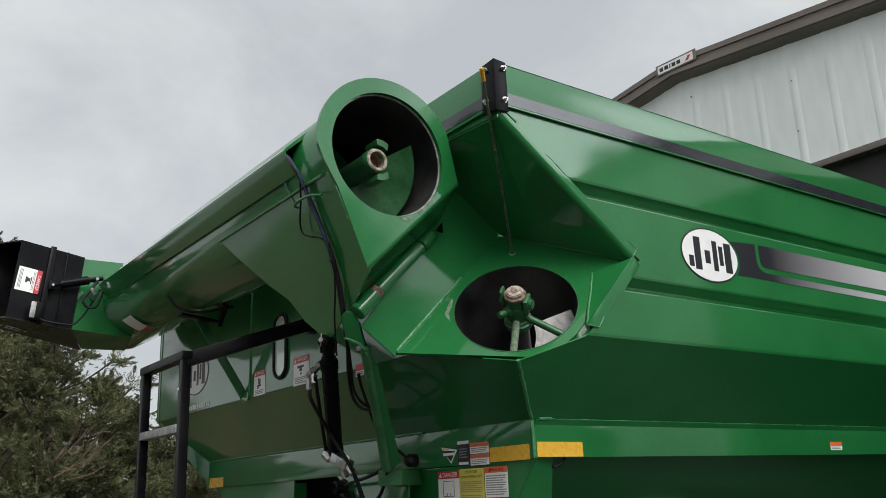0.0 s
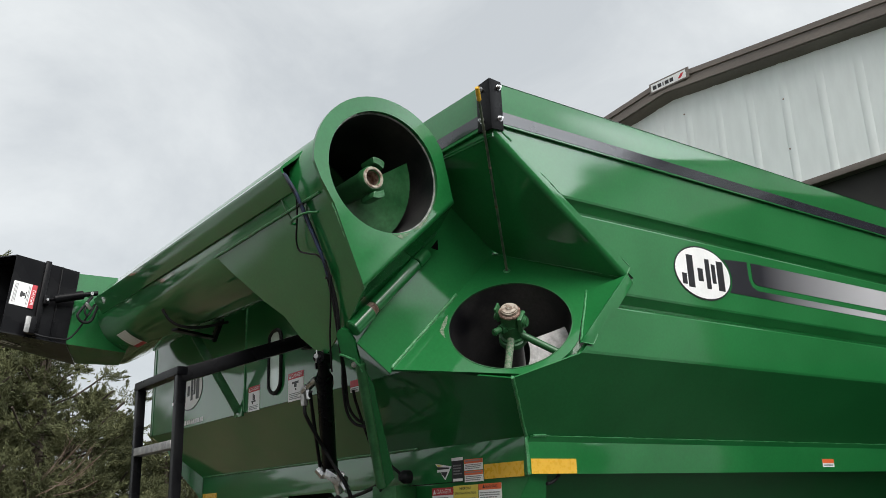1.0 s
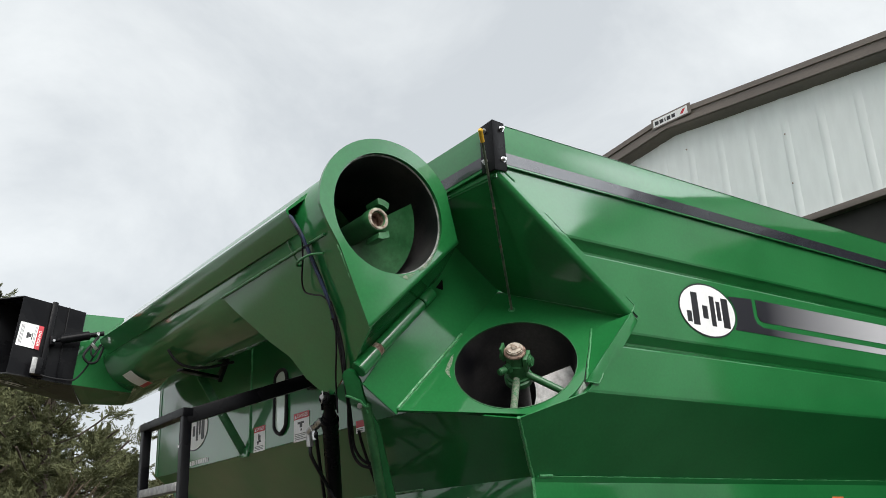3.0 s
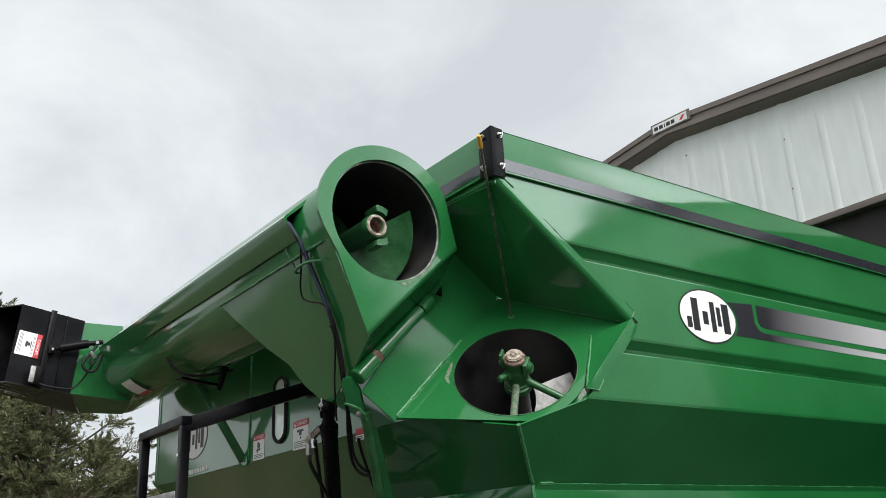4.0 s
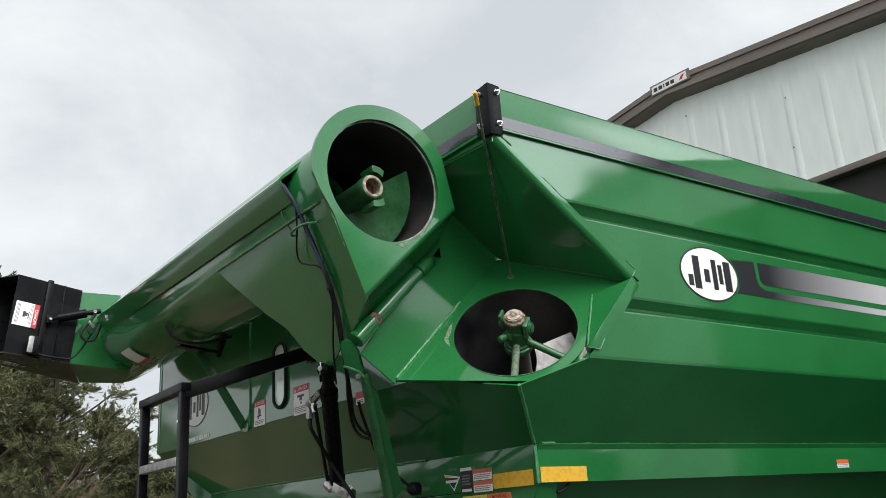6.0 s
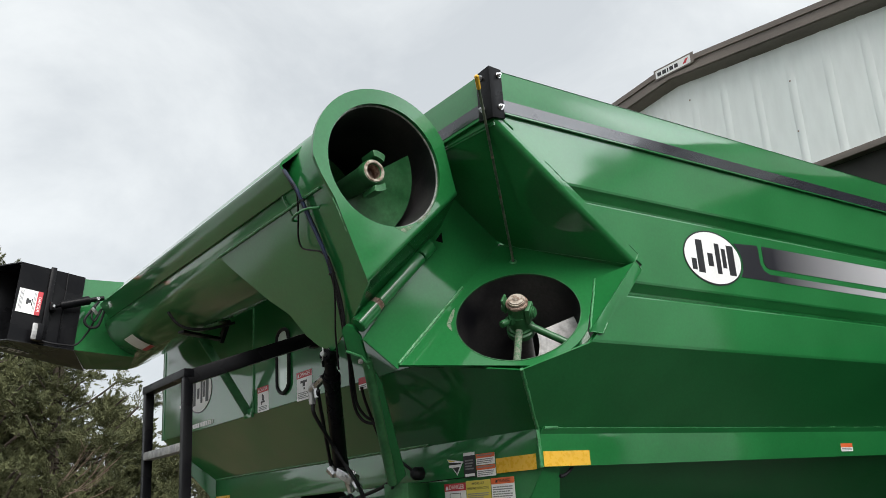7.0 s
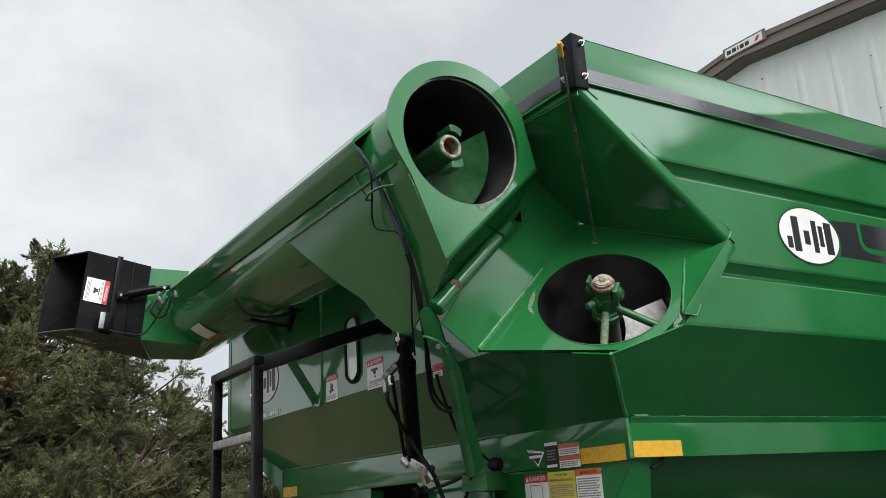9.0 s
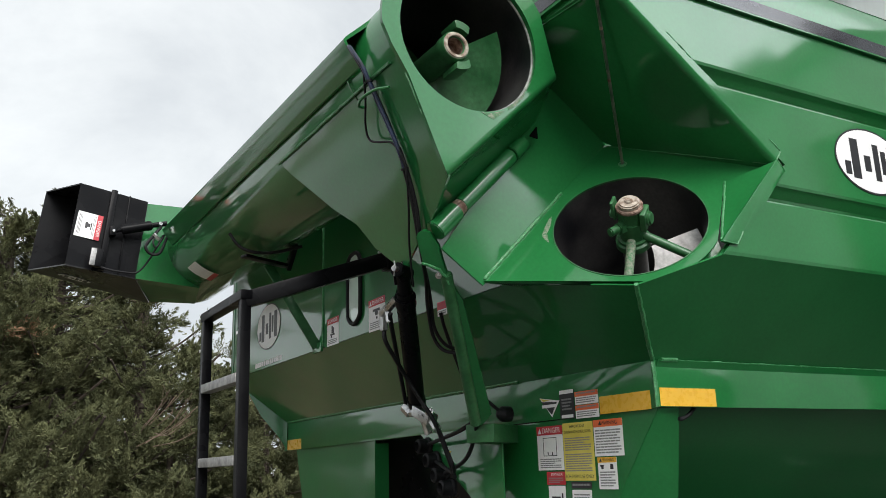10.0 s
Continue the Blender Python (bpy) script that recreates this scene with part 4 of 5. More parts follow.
for s in (-1, 1):
    yo = PEAK_Y + s * (HALF + 0.2)
    zo = PEAK_Z - (HALF + 0.2) * SLOPE
    sheet(bm, [(BX - 0.10, PEAK_Y, PEAK_Z), (BX - 0.10, yo, zo), (BX - 0.10, yo, zo - 0.13), (BX - 0.10, PEAK_Y, PEAK_Z - 0.13)], (0.02, 0, 0))
    sheet(bm, [(BX - 0.113, PEAK_Y, PEAK_Z + 0.012), (BX - 0.113, yo, zo + 0.012), (BX - 0.113, yo, zo - 0.035), (BX - 0.113, PEAK_Y, PEAK_Z - 0.035)], (0.04, 0, 0))
    sheet(bm, [(BX - 0.114, PEAK_Y, PEAK_Z - 0.086), (BX - 0.114, yo, zo - 0.086), (BX - 0.114, yo, zo - 0.127), (BX - 0.114, PEAK_Y, PEAK_Z - 0.127)], (0.02, 0, 0))
    sheet(bm, [(BX - 0.097, PEAK_Y, PEAK_Z - 0.133), (BX - 0.097, yo, zo - 0.133), (BX + 0.0, yo, zo - 0.17), (BX + 0.0, PEAK_Y, PEAK_Z - 0.17)], (0, 0, 0.012))
part("rake_trim", bm, BROWN, hall, "brown steel rake trim")
bm = bmesh.new()
for s in (-1, 1):
    yo = PEAK_Y + s * (HALF + 0.2)
    zo = PEAK_Z - (HALF + 0.2) * SLOPE
    sheet(bm, [(BX - 0.079, PEAK_Y, PEAK_Z - 0.003), (BX - 0.079, yo, zo - 0.003), (BX + 12, yo, zo - 0.003), (BX + 12, PEAK_Y, PEAK_Z - 0.003)], (0, 0, -0.06))
part("roof", bm, BROWN, hall)
bm = bmesh.new()
for s in (-1, 1):
    yo = PEAK_Y + s * HALF
    sheet(bm, [(BX + 0.05, yo, 0), (BX + 12, yo, 0), (BX + 12, yo, rake(yo) + 0.1), (BX + 0.05, yo, rake(yo) + 0.1)], (0, -0.05 * s, 0))
sheet(bm, [(BX + 12, PEAK_Y - HALF, 0), (BX + 12, PEAK_Y + HALF, 0), (BX + 12, PEAK_Y + HALF, rake(PEAK_Y + HALF)), (BX + 12, PEAK_Y, PEAK_Z - 0.15), (BX + 12, PEAK_Y - HALF, rake(PEAK_Y - HALF))], (-0.05, 0, 0))
part("side_wall", bm, SIDING, hall)
bm = bmesh.new()
box(bm, BX - 0.06, BX + 0.06, DOOR_R - 0.15, DOOR_L + 0.15, DOOR_TOP - 0.02, DOOR_TOP + 0.03, 0.004)
box(bm, BX - 0.03, BX + 0.06, DOOR_R - 0.15, DOOR_R, 0, DOOR_TOP - 0.02, 0.004)
box(bm, BX - 0.03, BX + 0.06, DOOR_L, DOOR_L + 0.15, 0, DOOR_TOP - 0.02, 0.004)
part("door_trim", bm, BROWN, hall, "brown doorway trim")
# a dark sheet fills the upper doorway in place of the room's shade
part("doorway_dark_sheet", plate([(BX + 0.02, DOOR_R, 2.6), (BX + 0.02, DOOR_L, 2.6), (BX + 0.02, DOOR_L, DOOR_TOP), (BX + 0.02, DOOR_R, DOOR_TOP)], (0.05, 0, 0)), DARK_ROOM, hall, "dark sheet painted as the unlit room in the doorway")


for y, z in ((1.32, 4.80), (1.33, 4.38), (2.26, 5.05)):
    part("screw", rod(bmesh.new(), (BX + 0.002, y, z), (BX - 0.008, y, z), 0.007, seg=6, bevel=0.0015), RUST, hall, "rusty siding screw")

# ---- decals and writing ----
def rect(bm, o, u, v, x0, x1, y0, y1, lift):
    """A flat strip on a decal: u to the right, v down, lifted off the surface."""
    o, u, v, lift = Vector(o), Vector(u), Vector(v), Vector(lift)
    q = [o + u * x + v * y + lift for x, y in ((x0, y0), (x1, y0), (x1, y1), (x0, y1))]
    sheet(bm, q, -lift.normalized() * 0.0006)
    return bm


def lettering(name, text, o, u, v, x, y, size, material, parent, lift, width=None):
    cu = bpy.data.curves.new(name, "FONT")
    cu.body, cu.size, cu.align_x, cu.align_y = text, 1.0, "CENTER", "CENTER"
    cu.extrude = 0.0
    tmp = new(name, cu)
    bpy.context.view_layer.update()
    me = bpy.data.meshes.new_from_object(tmp.evaluated_get(bpy.context.evaluated_depsgraph_get()))
    span = max(p.co.x for p in me.vertices) - min(p.co.x for p in me.vertices)
    bpy.data.objects.remove(tmp)
    u, v, lift = Vector(u).normalized(), Vector(v).normalized(), Vector(lift)
    sx = (width / span) if width else size
    c = Vector(o) + u * x + v * y + lift
    for p in me.vertices:
        p.co = c + u * p.co.x * sx - v * p.co.y * size
    me.materials.clear()
    me.materials.append(material)
    ob = new(name, me)
    WORLD[ob.name] = Matrix.Identity(4)
    ob.parent = parent
    ob.matrix_parent_inverse = WORLD[parent.name].inverted()
    return ob


def decal(o, u, v, w, h, n, base, label, bands=(), bars=(), words=(), blocks=(), name="decal"):
    """One sticker: its ground, coloured bands, grey bars for small print, words, dark pictogram blocks."""
    n = Vector(n)
    bm = rect(bmesh.new(), o, u, v, 0, w, 0, h, n * 0.0015)
    d = part(name, bm, base, cart, label, flat=True)
    for x0, x1, y0, y1, m in bands:
        part("header", rect(bmesh.new(), o, u, v, x0 * w, x1 * w, y0 * h, y1 * h, n * 0.0022), m, d, flat=True)
    if bars:
        bm = bmesh.new()
        rnd = random.Random(int(w * 9000 + h * 7000))
        for x0, x1, y0, y1, count in bars:
            for k in range(count):
                yy = y0 + (y1 - y0) * k / count
                end = x1 - (x1 - x0) * (rnd.random() * 0.35 if k % 3 == 2 else rnd.random() * 0.05)
                x = x0
                while x < end:
                    step = rnd.uniform(0.05, 0.16)
                    rect(bm, o, u, v, x * w, min(x + step, end) * w, yy * h, (yy + (y1 - y0) / count * 0.5) * h, n * 0.0024)
                    x += step + 0.018
        part("small_print", bm, GREY_INK, d, flat=True)
    for x0, x1, y0, y1 in blocks:
        part("pictogram", rect(bmesh.new(), o, u, v, x0 * w, x1 * w, y0 * h, y1 * h, n * 0.0024), INK, d, flat=True)
    for text, x, y, size, m, width in words:
        lettering("lettering", text, o, u, v, x * w, y * h, size * h, m, d, n * 0.0030, width * w)
    return d


FRONT = dict(u=(0, -1, 0), v=(0, 0, -1), n=(-1, 0, 0))
PX, BXF = 0.2895, 0.2825


def warning_triangle(d, o, u, v, x, y, s, n, m):
    o, u, v, n = Vector(o), Vector(u), Vector(v), Vector(n)
    c = o + u * x + v * y + n * 0.0028
    part("warning_triangle", plate([c - v * s * 0.6, c + u * s * 0.55 + v * s * 0.4, c - u * s * 0.55 + v * s * 0.4], -n * 0.0005), m, d, flat=True)


o = (PX, 0.821, 1.876)
d = decal(o, FRONT["u"], FRONT["v"], 0.138, 0.139, FRONT["n"], WHITE, "white and red danger decal with a diagram", bands=[(0, 1, 0, 0.2, RED)], bars=[(0.1, 0.92, 0.74, 0.97, 5)],
          words=[("DANGER", 0.58, 0.105, 0.17, WHITE, 0.70)])
warning_triangle(d, o, FRONT["u"], FRONT["v"], 0.017, 0.016, 0.018, FRONT["n"], WHITE)
bm = bmesh.new()
for x0, x1, y0, y1 in ((0.24, 0.76, 0.26, 0.275), (0.24, 0.76, 0.665, 0.68), (0.24, 0.255, 0.26, 0.68), (0.745, 0.76, 0.26, 0.68), (0.40, 0.43, 0.59, 0.66), (0.57, 0.60, 0.59, 0.66)):
    rect(bm, o, FRONT["u"], FRONT["v"], x0 * 0.138, x1 * 0.138, y0 * 0.139, y1 * 0.139, (-0.0024, 0, 0))
part("diagram", bm, INK, d, flat=True)
decal((PX, 0.681, 1.880), FRONT["u"], FRONT["v"], 0.150, 0.176, FRONT["n"], YELLOW, "yellow operating instructions decal", bars=[(0.06, 0.94, 0.26, 0.50, 6), (0.06, 0.94, 0.54, 0.86, 8)],
      words=[("IMPORTANT", 0.5, 0.07, 0.075, INK, 0.50), ("OPERATING INSTRUCTIONS:", 0.5, 0.165, 0.07, INK, 0.88), ("FOR FARM USE ONLY", 0.5, 0.93, 0.085, INK, 0.92)])
o = (PX, 0.527, 1.881)
d = decal(o, FRONT["u"], FRONT["v"], 0.131, 0.107, FRONT["n"], WHITE, "white and orange warning decal", bands=[(0, 1, 0, 0.2, ORANGE)], bars=[(0.06, 0.94, 0.28, 0.96, 9)], words=[("WARNING", 0.56, 0.105, 0.15, INK, 0.55)])
warning_triangle(d, o, FRONT["u"], FRONT["v"], 0.031, 0.011, 0.013, FRONT["n"], INK)
o = (PX, 0.518, 1.771)
d = decal(o, FRONT["u"], FRONT["v"], 0.085, 0.092, FRONT["n"], WHITE, "white and tan warning decal with pictograms", bands=[(0, 1, 0, 0.17, AMBER)], bars=[(0.1, 0.9, 0.45, 0.95, 6)], words=[("WARNING", 0.58, 0.09, 0.13, INK, 0.60)],
          blocks=[(0.12, 0.34, 0.24, 0.29), (0.18, 0.30, 0.29, 0.37), (0.66, 0.82, 0.22, 0.38)])
warning_triangle(d, o, FRONT["u"], FRONT["v"], 0.014, 0.009, 0.010, FRONT["n"], INK)
o = (PX, 0.778, 1.732)
decal(o, FRONT["u"], FRONT["v"], 0.098, 0.040, FRONT["n"], RED, "small red danger decal", bars=[(0.1, 0.9, 0.45, 0.92, 3)], words=[("DANGER", 0.56, 0.2, 0.30, WHITE, 0.6)])
decal((PX, 0.772, 1.689), FRONT["u"], FRONT["v"], 0.088, 0.110, FRONT["n"], WHITE, "white pictogram decal", blocks=[(0.2, 0.7, 0.3, 0.45), (0.28, 0.62, 0.45, 0.75), (0.78, 0.86, 0.2, 0.5)])
decal((PX, 0.652, 1.701), FRONT["u"], FRONT["v"], 0.098, 0.020, FRONT["n"], INK, "black strip decal with pale print", bars=[(0.06, 0.94, 0.3, 0.9, 1)])
decal((PX, 0.650, 1.677), FRONT["u"], FRONT["v"], 0.094, 0.100, FRONT["n"], WHITE, "white instruction decal", bars=[(0.1, 0.9, 0.12, 0.3, 2)], blocks=[(0.1, 0.4, 0.35, 0.5), (0.45, 0.8, 0.45, 0.6)])
# on the band: maker's triangle, serial plate, twin warning labels
bm = plate([(BXF - 0.0015, 0.786, 1.968), (BXF - 0.0015, 0.680, 1.953), (BXF - 0.0015, 0.722, 1.903)], (0.001, 0, 0))
tri = part("emblem", bm, WHITE, cart, "triangular black and yellow maker's emblem", flat=True)
part("emblem_field", plate([(BXF - 0.0022, 0.776, 1.955), (BXF - 0.0022, 0.692, 1.949), (BXF - 0.0022, 0.722, 1.911)], (0.0005, 0, 0)), INK, tri, flat=True)
part("emblem_flash", plate([(BXF - 0.0022, 0.782, 1.966), (BXF - 0.0022, 0.730, 1.957), (BXF - 0.0022, 0.765, 1.955)], (0.0005, 0, 0)), YELLOW, tri, flat=True)
part("emblem_bar", rect(bmesh.new(), (BXF, 0.772, 1.944), FRONT["u"], FRONT["v"], 0, 0.078, 0, 0.010, (-0.0026, 0, 0)), WHITE, tri, flat=True)
d = decal((BXF, 0.678, 1.983), FRONT["u"], FRONT["v"], 0.074, 0.090, FRONT["n"], INK, "black serial plate with pale ends", bands=[(0.02, 0.98, 0.0, 0.13, WHITE), (0.1, 0.9, 0.86, 0.97, WHITE)], bars=[(0.15, 0.85, 0.3, 0.75, 4)], name="serial_plate")
for zt in (1.972, 1.930):
    decal((BXF, 0.599, zt), FRONT["u"], FRONT["v"], 0.112, 0.040, FRONT["n"], WHITE, "small white and orange warning label", bands=[(0, 1, 0, 0.38, ORANGE)], bars=[(0.06, 0.94, 0.08, 0.32, 1), (0.06, 0.94, 0.48, 0.95, 3)])
part("reflector", rect(bmesh.new(), (BXF, 0.482, 1.948), FRONT["u"], FRONT["v"], 0, 0.220, 0, 0.052, (-0.0015, 0, 0)), AMBER, cart, "amber reflective tape", flat=True)
part("reflector", rect(bmesh.new(), (BXF, 3.205, 1.936), FRONT["u"], FRONT["v"], 0, 0.215, 0, 0.055, (-0.0015, 0, 0)), AMBER, cart, "amber reflective tape", flat=True)
part("reflector", rect(bmesh.new(), (0.292, 0.236, 1.953), (1, 0, 0), (0, 0, -1), 0, 0.216, 0, 0.051, (0, -0.0015, 0)), AMBER, cart, "amber reflective tape", flat=True)
decal((2.09, 0.236, 1.958), (1, 0, 0), (0, 0, -1), 0.095, 0.036, (0, -1, 0), WHITE, "small white and orange warning label", bands=[(0, 1, 0, 0.5, ORANGE)], bars=[(0.06, 0.94, 0.6, 0.95, 2)])
# on the upper front sheet
o = (0, 1.937, 2.400)
d = decal(o, FRONT["u"], FRONT["v"], 0.127, 0.119, FRONT["n"], WHITE, "white and red danger decal with a pictogram", bands=[(0, 1, 0, 0.22, RED)], bars=[(0.1, 0.9, 0.78, 0.96, 3)], words=[("DANGER", 0.58, 0.115, 0.18, WHITE, 0.68)],
          blocks=[(0.40, 0.50, 0.30, 0.56), (0.52, 0.60, 0.36, 0.62), (0.30, 0.66, 0.58, 0.64), (0.34, 0.44, 0.62, 0.72)])
warning_triangle(d, o, FRONT["u"], FRONT["v"], 0.017, 0.015, 0.016, FRONT["n"], WHITE)
o = (0, 1.507, 2.405)
d = decal(o, FRONT["u"], FRONT["v"], 0.148, 0.126, FRONT["n"], WHITE, "white and red danger decal with a pictogram", bands=[(0, 1, 0, 0.22, RED)], bars=[(0.1, 0.9, 0.72, 0.96, 4)], words=[("DANGER", 0.58, 0.115, 0.18, WHITE, 0.68)],
          blocks=[(0.26, 0.68, 0.32, 0.40), (0.40, 0.56, 0.40, 0.52), (0.46, 0.54, 0.56, 0.64)])
warning_triangle(d, o, FRONT["u"], FRONT["v"], 0.019, 0.016, 0.018, FRONT["n"], WHITE)
decal((0, 0.955, 2.300), FRONT["u"], FRONT["v"], 0.064, 0.048, FRONT["n"], WHITE, "small white and red decal", bands=[(0, 1, 0, 0.55, RED)], bars=[(0.1, 0.9, 0.65, 0.95, 2)])


def ellipse(c, u, v, a, b, n, lift, seg=48):
    c, u, v, n = Vector(c), Vector(u), Vector(v), Vector(n)
    return plate([c + n * lift + u * a * math.cos(k * math.tau / seg) + v * b * math.sin(k * math.tau / seg) for k in range(seg)], -n * 0.0006)


def badge(c, u, v, a, b, n, parent=cart):
    """The maker's white oval with a black edge; its mark as plain dark shapes."""
    e = part("oval_badge", ellipse(c, u, v, a, b, n, 0.0016), INK, parent, "white oval maker's badge with dark marks", flat=True)
    part("badge_field", ellipse(c, u, v, a - 0.006, b - 0.006, n, 0.0023), WHITE, e, flat=True)
    o = Vector(c) - Vector(u) * a + Vector(v) * b
    dn = -Vector(v)
    for x0, x1, y0, y1 in ((0.22, 0.33, 0.20, 0.80), (0.12, 0.20, 0.56, 0.76), (0.40, 0.49, 0.42, 0.66), (0.54, 0.62, 0.22, 0.78), (0.65, 0.72, 0.30, 0.66), (0.75, 0.87, 0.22, 0.78)):
        part("badge_mark", rect(bmesh.new(), o, u, dn, x0 * 2 * a, x1 * 2 * a, y0 * 2 * b, y1 * 2 * b, Vector(n) * 0.0030), INK, e, flat=True)
    return e


badge((1.054, -0.0005, 2.657), (1, 0, 0), (0, 0, 1), 0.176, 0.110, (0, -1, 0))
badge((-0.0005, 2.732, 2.495), (0, -1, 0), (0, 0, 1), 0.184, 0.119, (-1, 0, 0))
bm = bmesh.new()
rnd = random.Random(5)
y = 2.935
while y > 2.545:
    w = rnd.uniform(0.014, 0.030)
    rect(bm, (0, y, 2.322), FRONT["u"], FRONT["v"], 0, w, 0, 0.024, (-0.0016, 0, 0))
    y -= w + 0.008
part("web_address_bars", bm, WHITE, cart, "row of white printed bars", flat=True)

# fading black stripe behind the side badge
FADE = bpy.data.materials.new("black_to_silver_vinyl")
FADE.use_nodes = True
ft = FADE.node_tree
fb = ft.nodes["Principled BSDF"]
fb.inputs["Roughness"].default_value, fb.inputs["Coat Weight"].default_value = 0.3, 0.4
fc = ft.nodes.new("ShaderNodeTexCoord")
fs = ft.nodes.new("ShaderNodeSeparateXYZ")
fm = ft.nodes.new("ShaderNodeMapRange")
fm.inputs["From Min"].default_value, fm.inputs["From Max"].default_value = 1.45, 2.35
fr = ft.nodes.new("ShaderNodeValToRGB")
fr.color_ramp.elements[0].color, fr.color_ramp.elements[1].color = (0.018, 0.018, 0.024, 1), (0.50, 0.50, 0.52, 1)
ft.links.new(fc.outputs["Object"], fs.inputs[0])
ft.links.new(fs.outputs["X"], fm.inputs["Value"])
ft.links.new(fm.outputs["Result"], fr.inputs["Fac"])
ft.links.new(fr.outputs["Color"], fb.inputs["Base Color"])
left_arc = [(1.054 + 0.186 * math.cos(a), 2.657 + 0.120 * math.sin(a)) for a in [radians(k) for k in range(40, -37, -7)]]
blk = [*left_arc, (3.6, 2.597), (3.6, 2.626), (1.41, 2.626), (1.375, 2.640), (1.358, 2.665), (1.356, 2.744)]
part("side_stripe", plate([(x, -0.0016, z) for x, z in blk], (0, 0.0006, 0)), FADE, cart, "black vinyl stripe fading to silver", flat=True)
up = [(1.383, 2.744), (1.383, 2.672), (1.398, 2.655), (1.42, 2.650), (3.6, 2.655), (3.6, 2.750)]
part("side_stripe", plate([(x, -0.0016, z) for x, z in up], (0, 0.0006, 0)), FADE, cart, "black vinyl stripe fading to silver", flat=True)

# ---- front sheet: seam, sight window ----
part("weld_bead", weld_line([(-0.003, 1.985, 2.29), (-0.003, 1.985, 2.88)], 0.005, 11), WELD, cart)
win = [(1.578, 2.585), (1.578, 2.395), (1.588, 2.362), (1.612, 2.343), (1.640, 2.336), (1.668, 2.343), (1.692, 2.362), (1.702, 2.395), (1.702, 2.585), (1.692, 2.612), (1.668, 2.628), (1.640, 2.632), (1.612, 2.628), (1.588, 2.612)]
# daylight from inside the hopper is painted into the pane's pale colour
PANE = varied(base_material("pane_painted_backlight", (0.20, 0.30, 0.24), 0.08, coat=0.6), (0.62, 0.78, 0.70), (0.80, 0.90, 0.85), 5.0)
pane = part("sight_window", plate([(-0.004, y, z) for y, z in win], (0.003, 0, 0)), PANE, cart, "oblong sight window painted pale as if lit from inside, with black gasket")
part("gasket", hose(bmesh.new(), [(-0.006, y, z) for y, z in win + win[:1]], 0.009, seg=8, n=3), RUBBER, pane)

# ---- orange-tipped rod standing out of the lower flange ----
# lightened green: the rod's grey highlight is put into its colour
ROD_PAINT = varied(base_material("rod_paint_with_highlight", (0.08, 0.10, 0.08), 0.35), (0.030, 0.065, 0.038), (0.140, 0.150, 0.110), 24.0, fine=0.2)
R0 = V(0.349, 0.369, 2.664)
RD = (NL + V(-0.018, 0.014, 0)).normalized()
bm = bmesh.new()
rod(bm, R0 - RD * 0.05, R0 + RD * 0.755, 0.0048, seg=12)
stick = part("indicator_rod", bm, ROD_PAINT, cart, "thin dark green rod with an orange tip")
part("rod_tip", rod(bmesh.new(), R0 + RD * 0.740, R0 + RD * 0.790, 0.0078, seg=14, bevel=0.002), AMBER, stick, "orange rubber tip")
for h in (0.30, 0.47):
    part("rod_band", rod(bmesh.new(), R0 + RD * h, R0 + RD * (h + 0.010), 0.0051, seg=12), RUST, stick, "rusty worn band")
part("rod_collar", lathe(bmesh.new(), R0 - NL * 0.004, NL, [(0.0, 0.016), (0.004, 0.014), (0.007, 0.007)], 18), WELD, stick)

# ---- hoses from the cover down to the valve block ----
main = [(-0.500, 0.600, 2.930), (-0.530, 0.500, 2.925), (-0.531, 0.455, 2.884), (-0.512, 0.438, 2.838), (-0.496, 0.436, 2.800), (-0.466, 0.434, 2.733), (-0.440, 0.430, 2.676), (-0.412, 0.428, 2.612), (-0.388, 0.436, 2.560), (-0.362, 0.452, 2.500), (-0.340, 0.472, 2.452), (-0.316, 0.498, 2.396), (-0.270, 0.560, 2.340), (-0.215, 0.640, 2.300), (-0.175, 0.700, 2.250), (-0.140, 0.745, 2.180), (-0.105, 0.750, 2.135), (-0.070, 0.735, 2.115), (-0.038, 0.700, 2.118)]
part("hydraulic_hose", hose(bmesh.new(), main[:9], 0.0062, n=8), BLUE_HOSE, cart, "dark blue hydraulic hose")
part("hydraulic_hose", hose(bmesh.new(), [V(*p) + V(0.006 - 0.006 * math.sin(i * 0.8), 0.010 + 0.005 * math.sin(i * 1.1), 0.010 if i < 3 else 0.0) for i, p in enumerate(main)], 0.0056, n=8), RUBBER, cart, "black hydraulic hose")
part("hydraulic_hose", hose(bmesh.new(), [V(*p) + V(0.002 + 0.004 * math.sin(i * 0.9), -0.002 + 0.004 * math.sin(i * 1.3), 0.002) for i, p in enumerate(main[7:14])] + [V(-0.172, 0.715, 2.235), V(-0.125, 0.770, 2.155), V(-0.095, 0.760, 2.110), V(-0.060, 0.725, 2.100), V(-0.030, 0.695, 2.112)], 0.0058, n=8), RUBBER, cart, "black hydraulic hose")
thin = [(-0.512, 0.437, 2.838), (-0.484, 0.484, 2.772), (-0.458, 0.540, 2.712), (-0.441, 0.549, 2.675), (-0.432, 0.505, 2.654), (-0.423, 0.448, 2.634), (-0.406, 0.424, 2.596), (-0.386, 0.431, 2.551), (-0.352, 0.486, 2.468), (-0.318, 0.552, 2.392), (-0.285, 0.605, 2.335), (-0.25, 0.66, 2.28)]
part("thin_hose", hose(bmesh.new(), thin, 0.0032, n=8), RUBBER, cart)
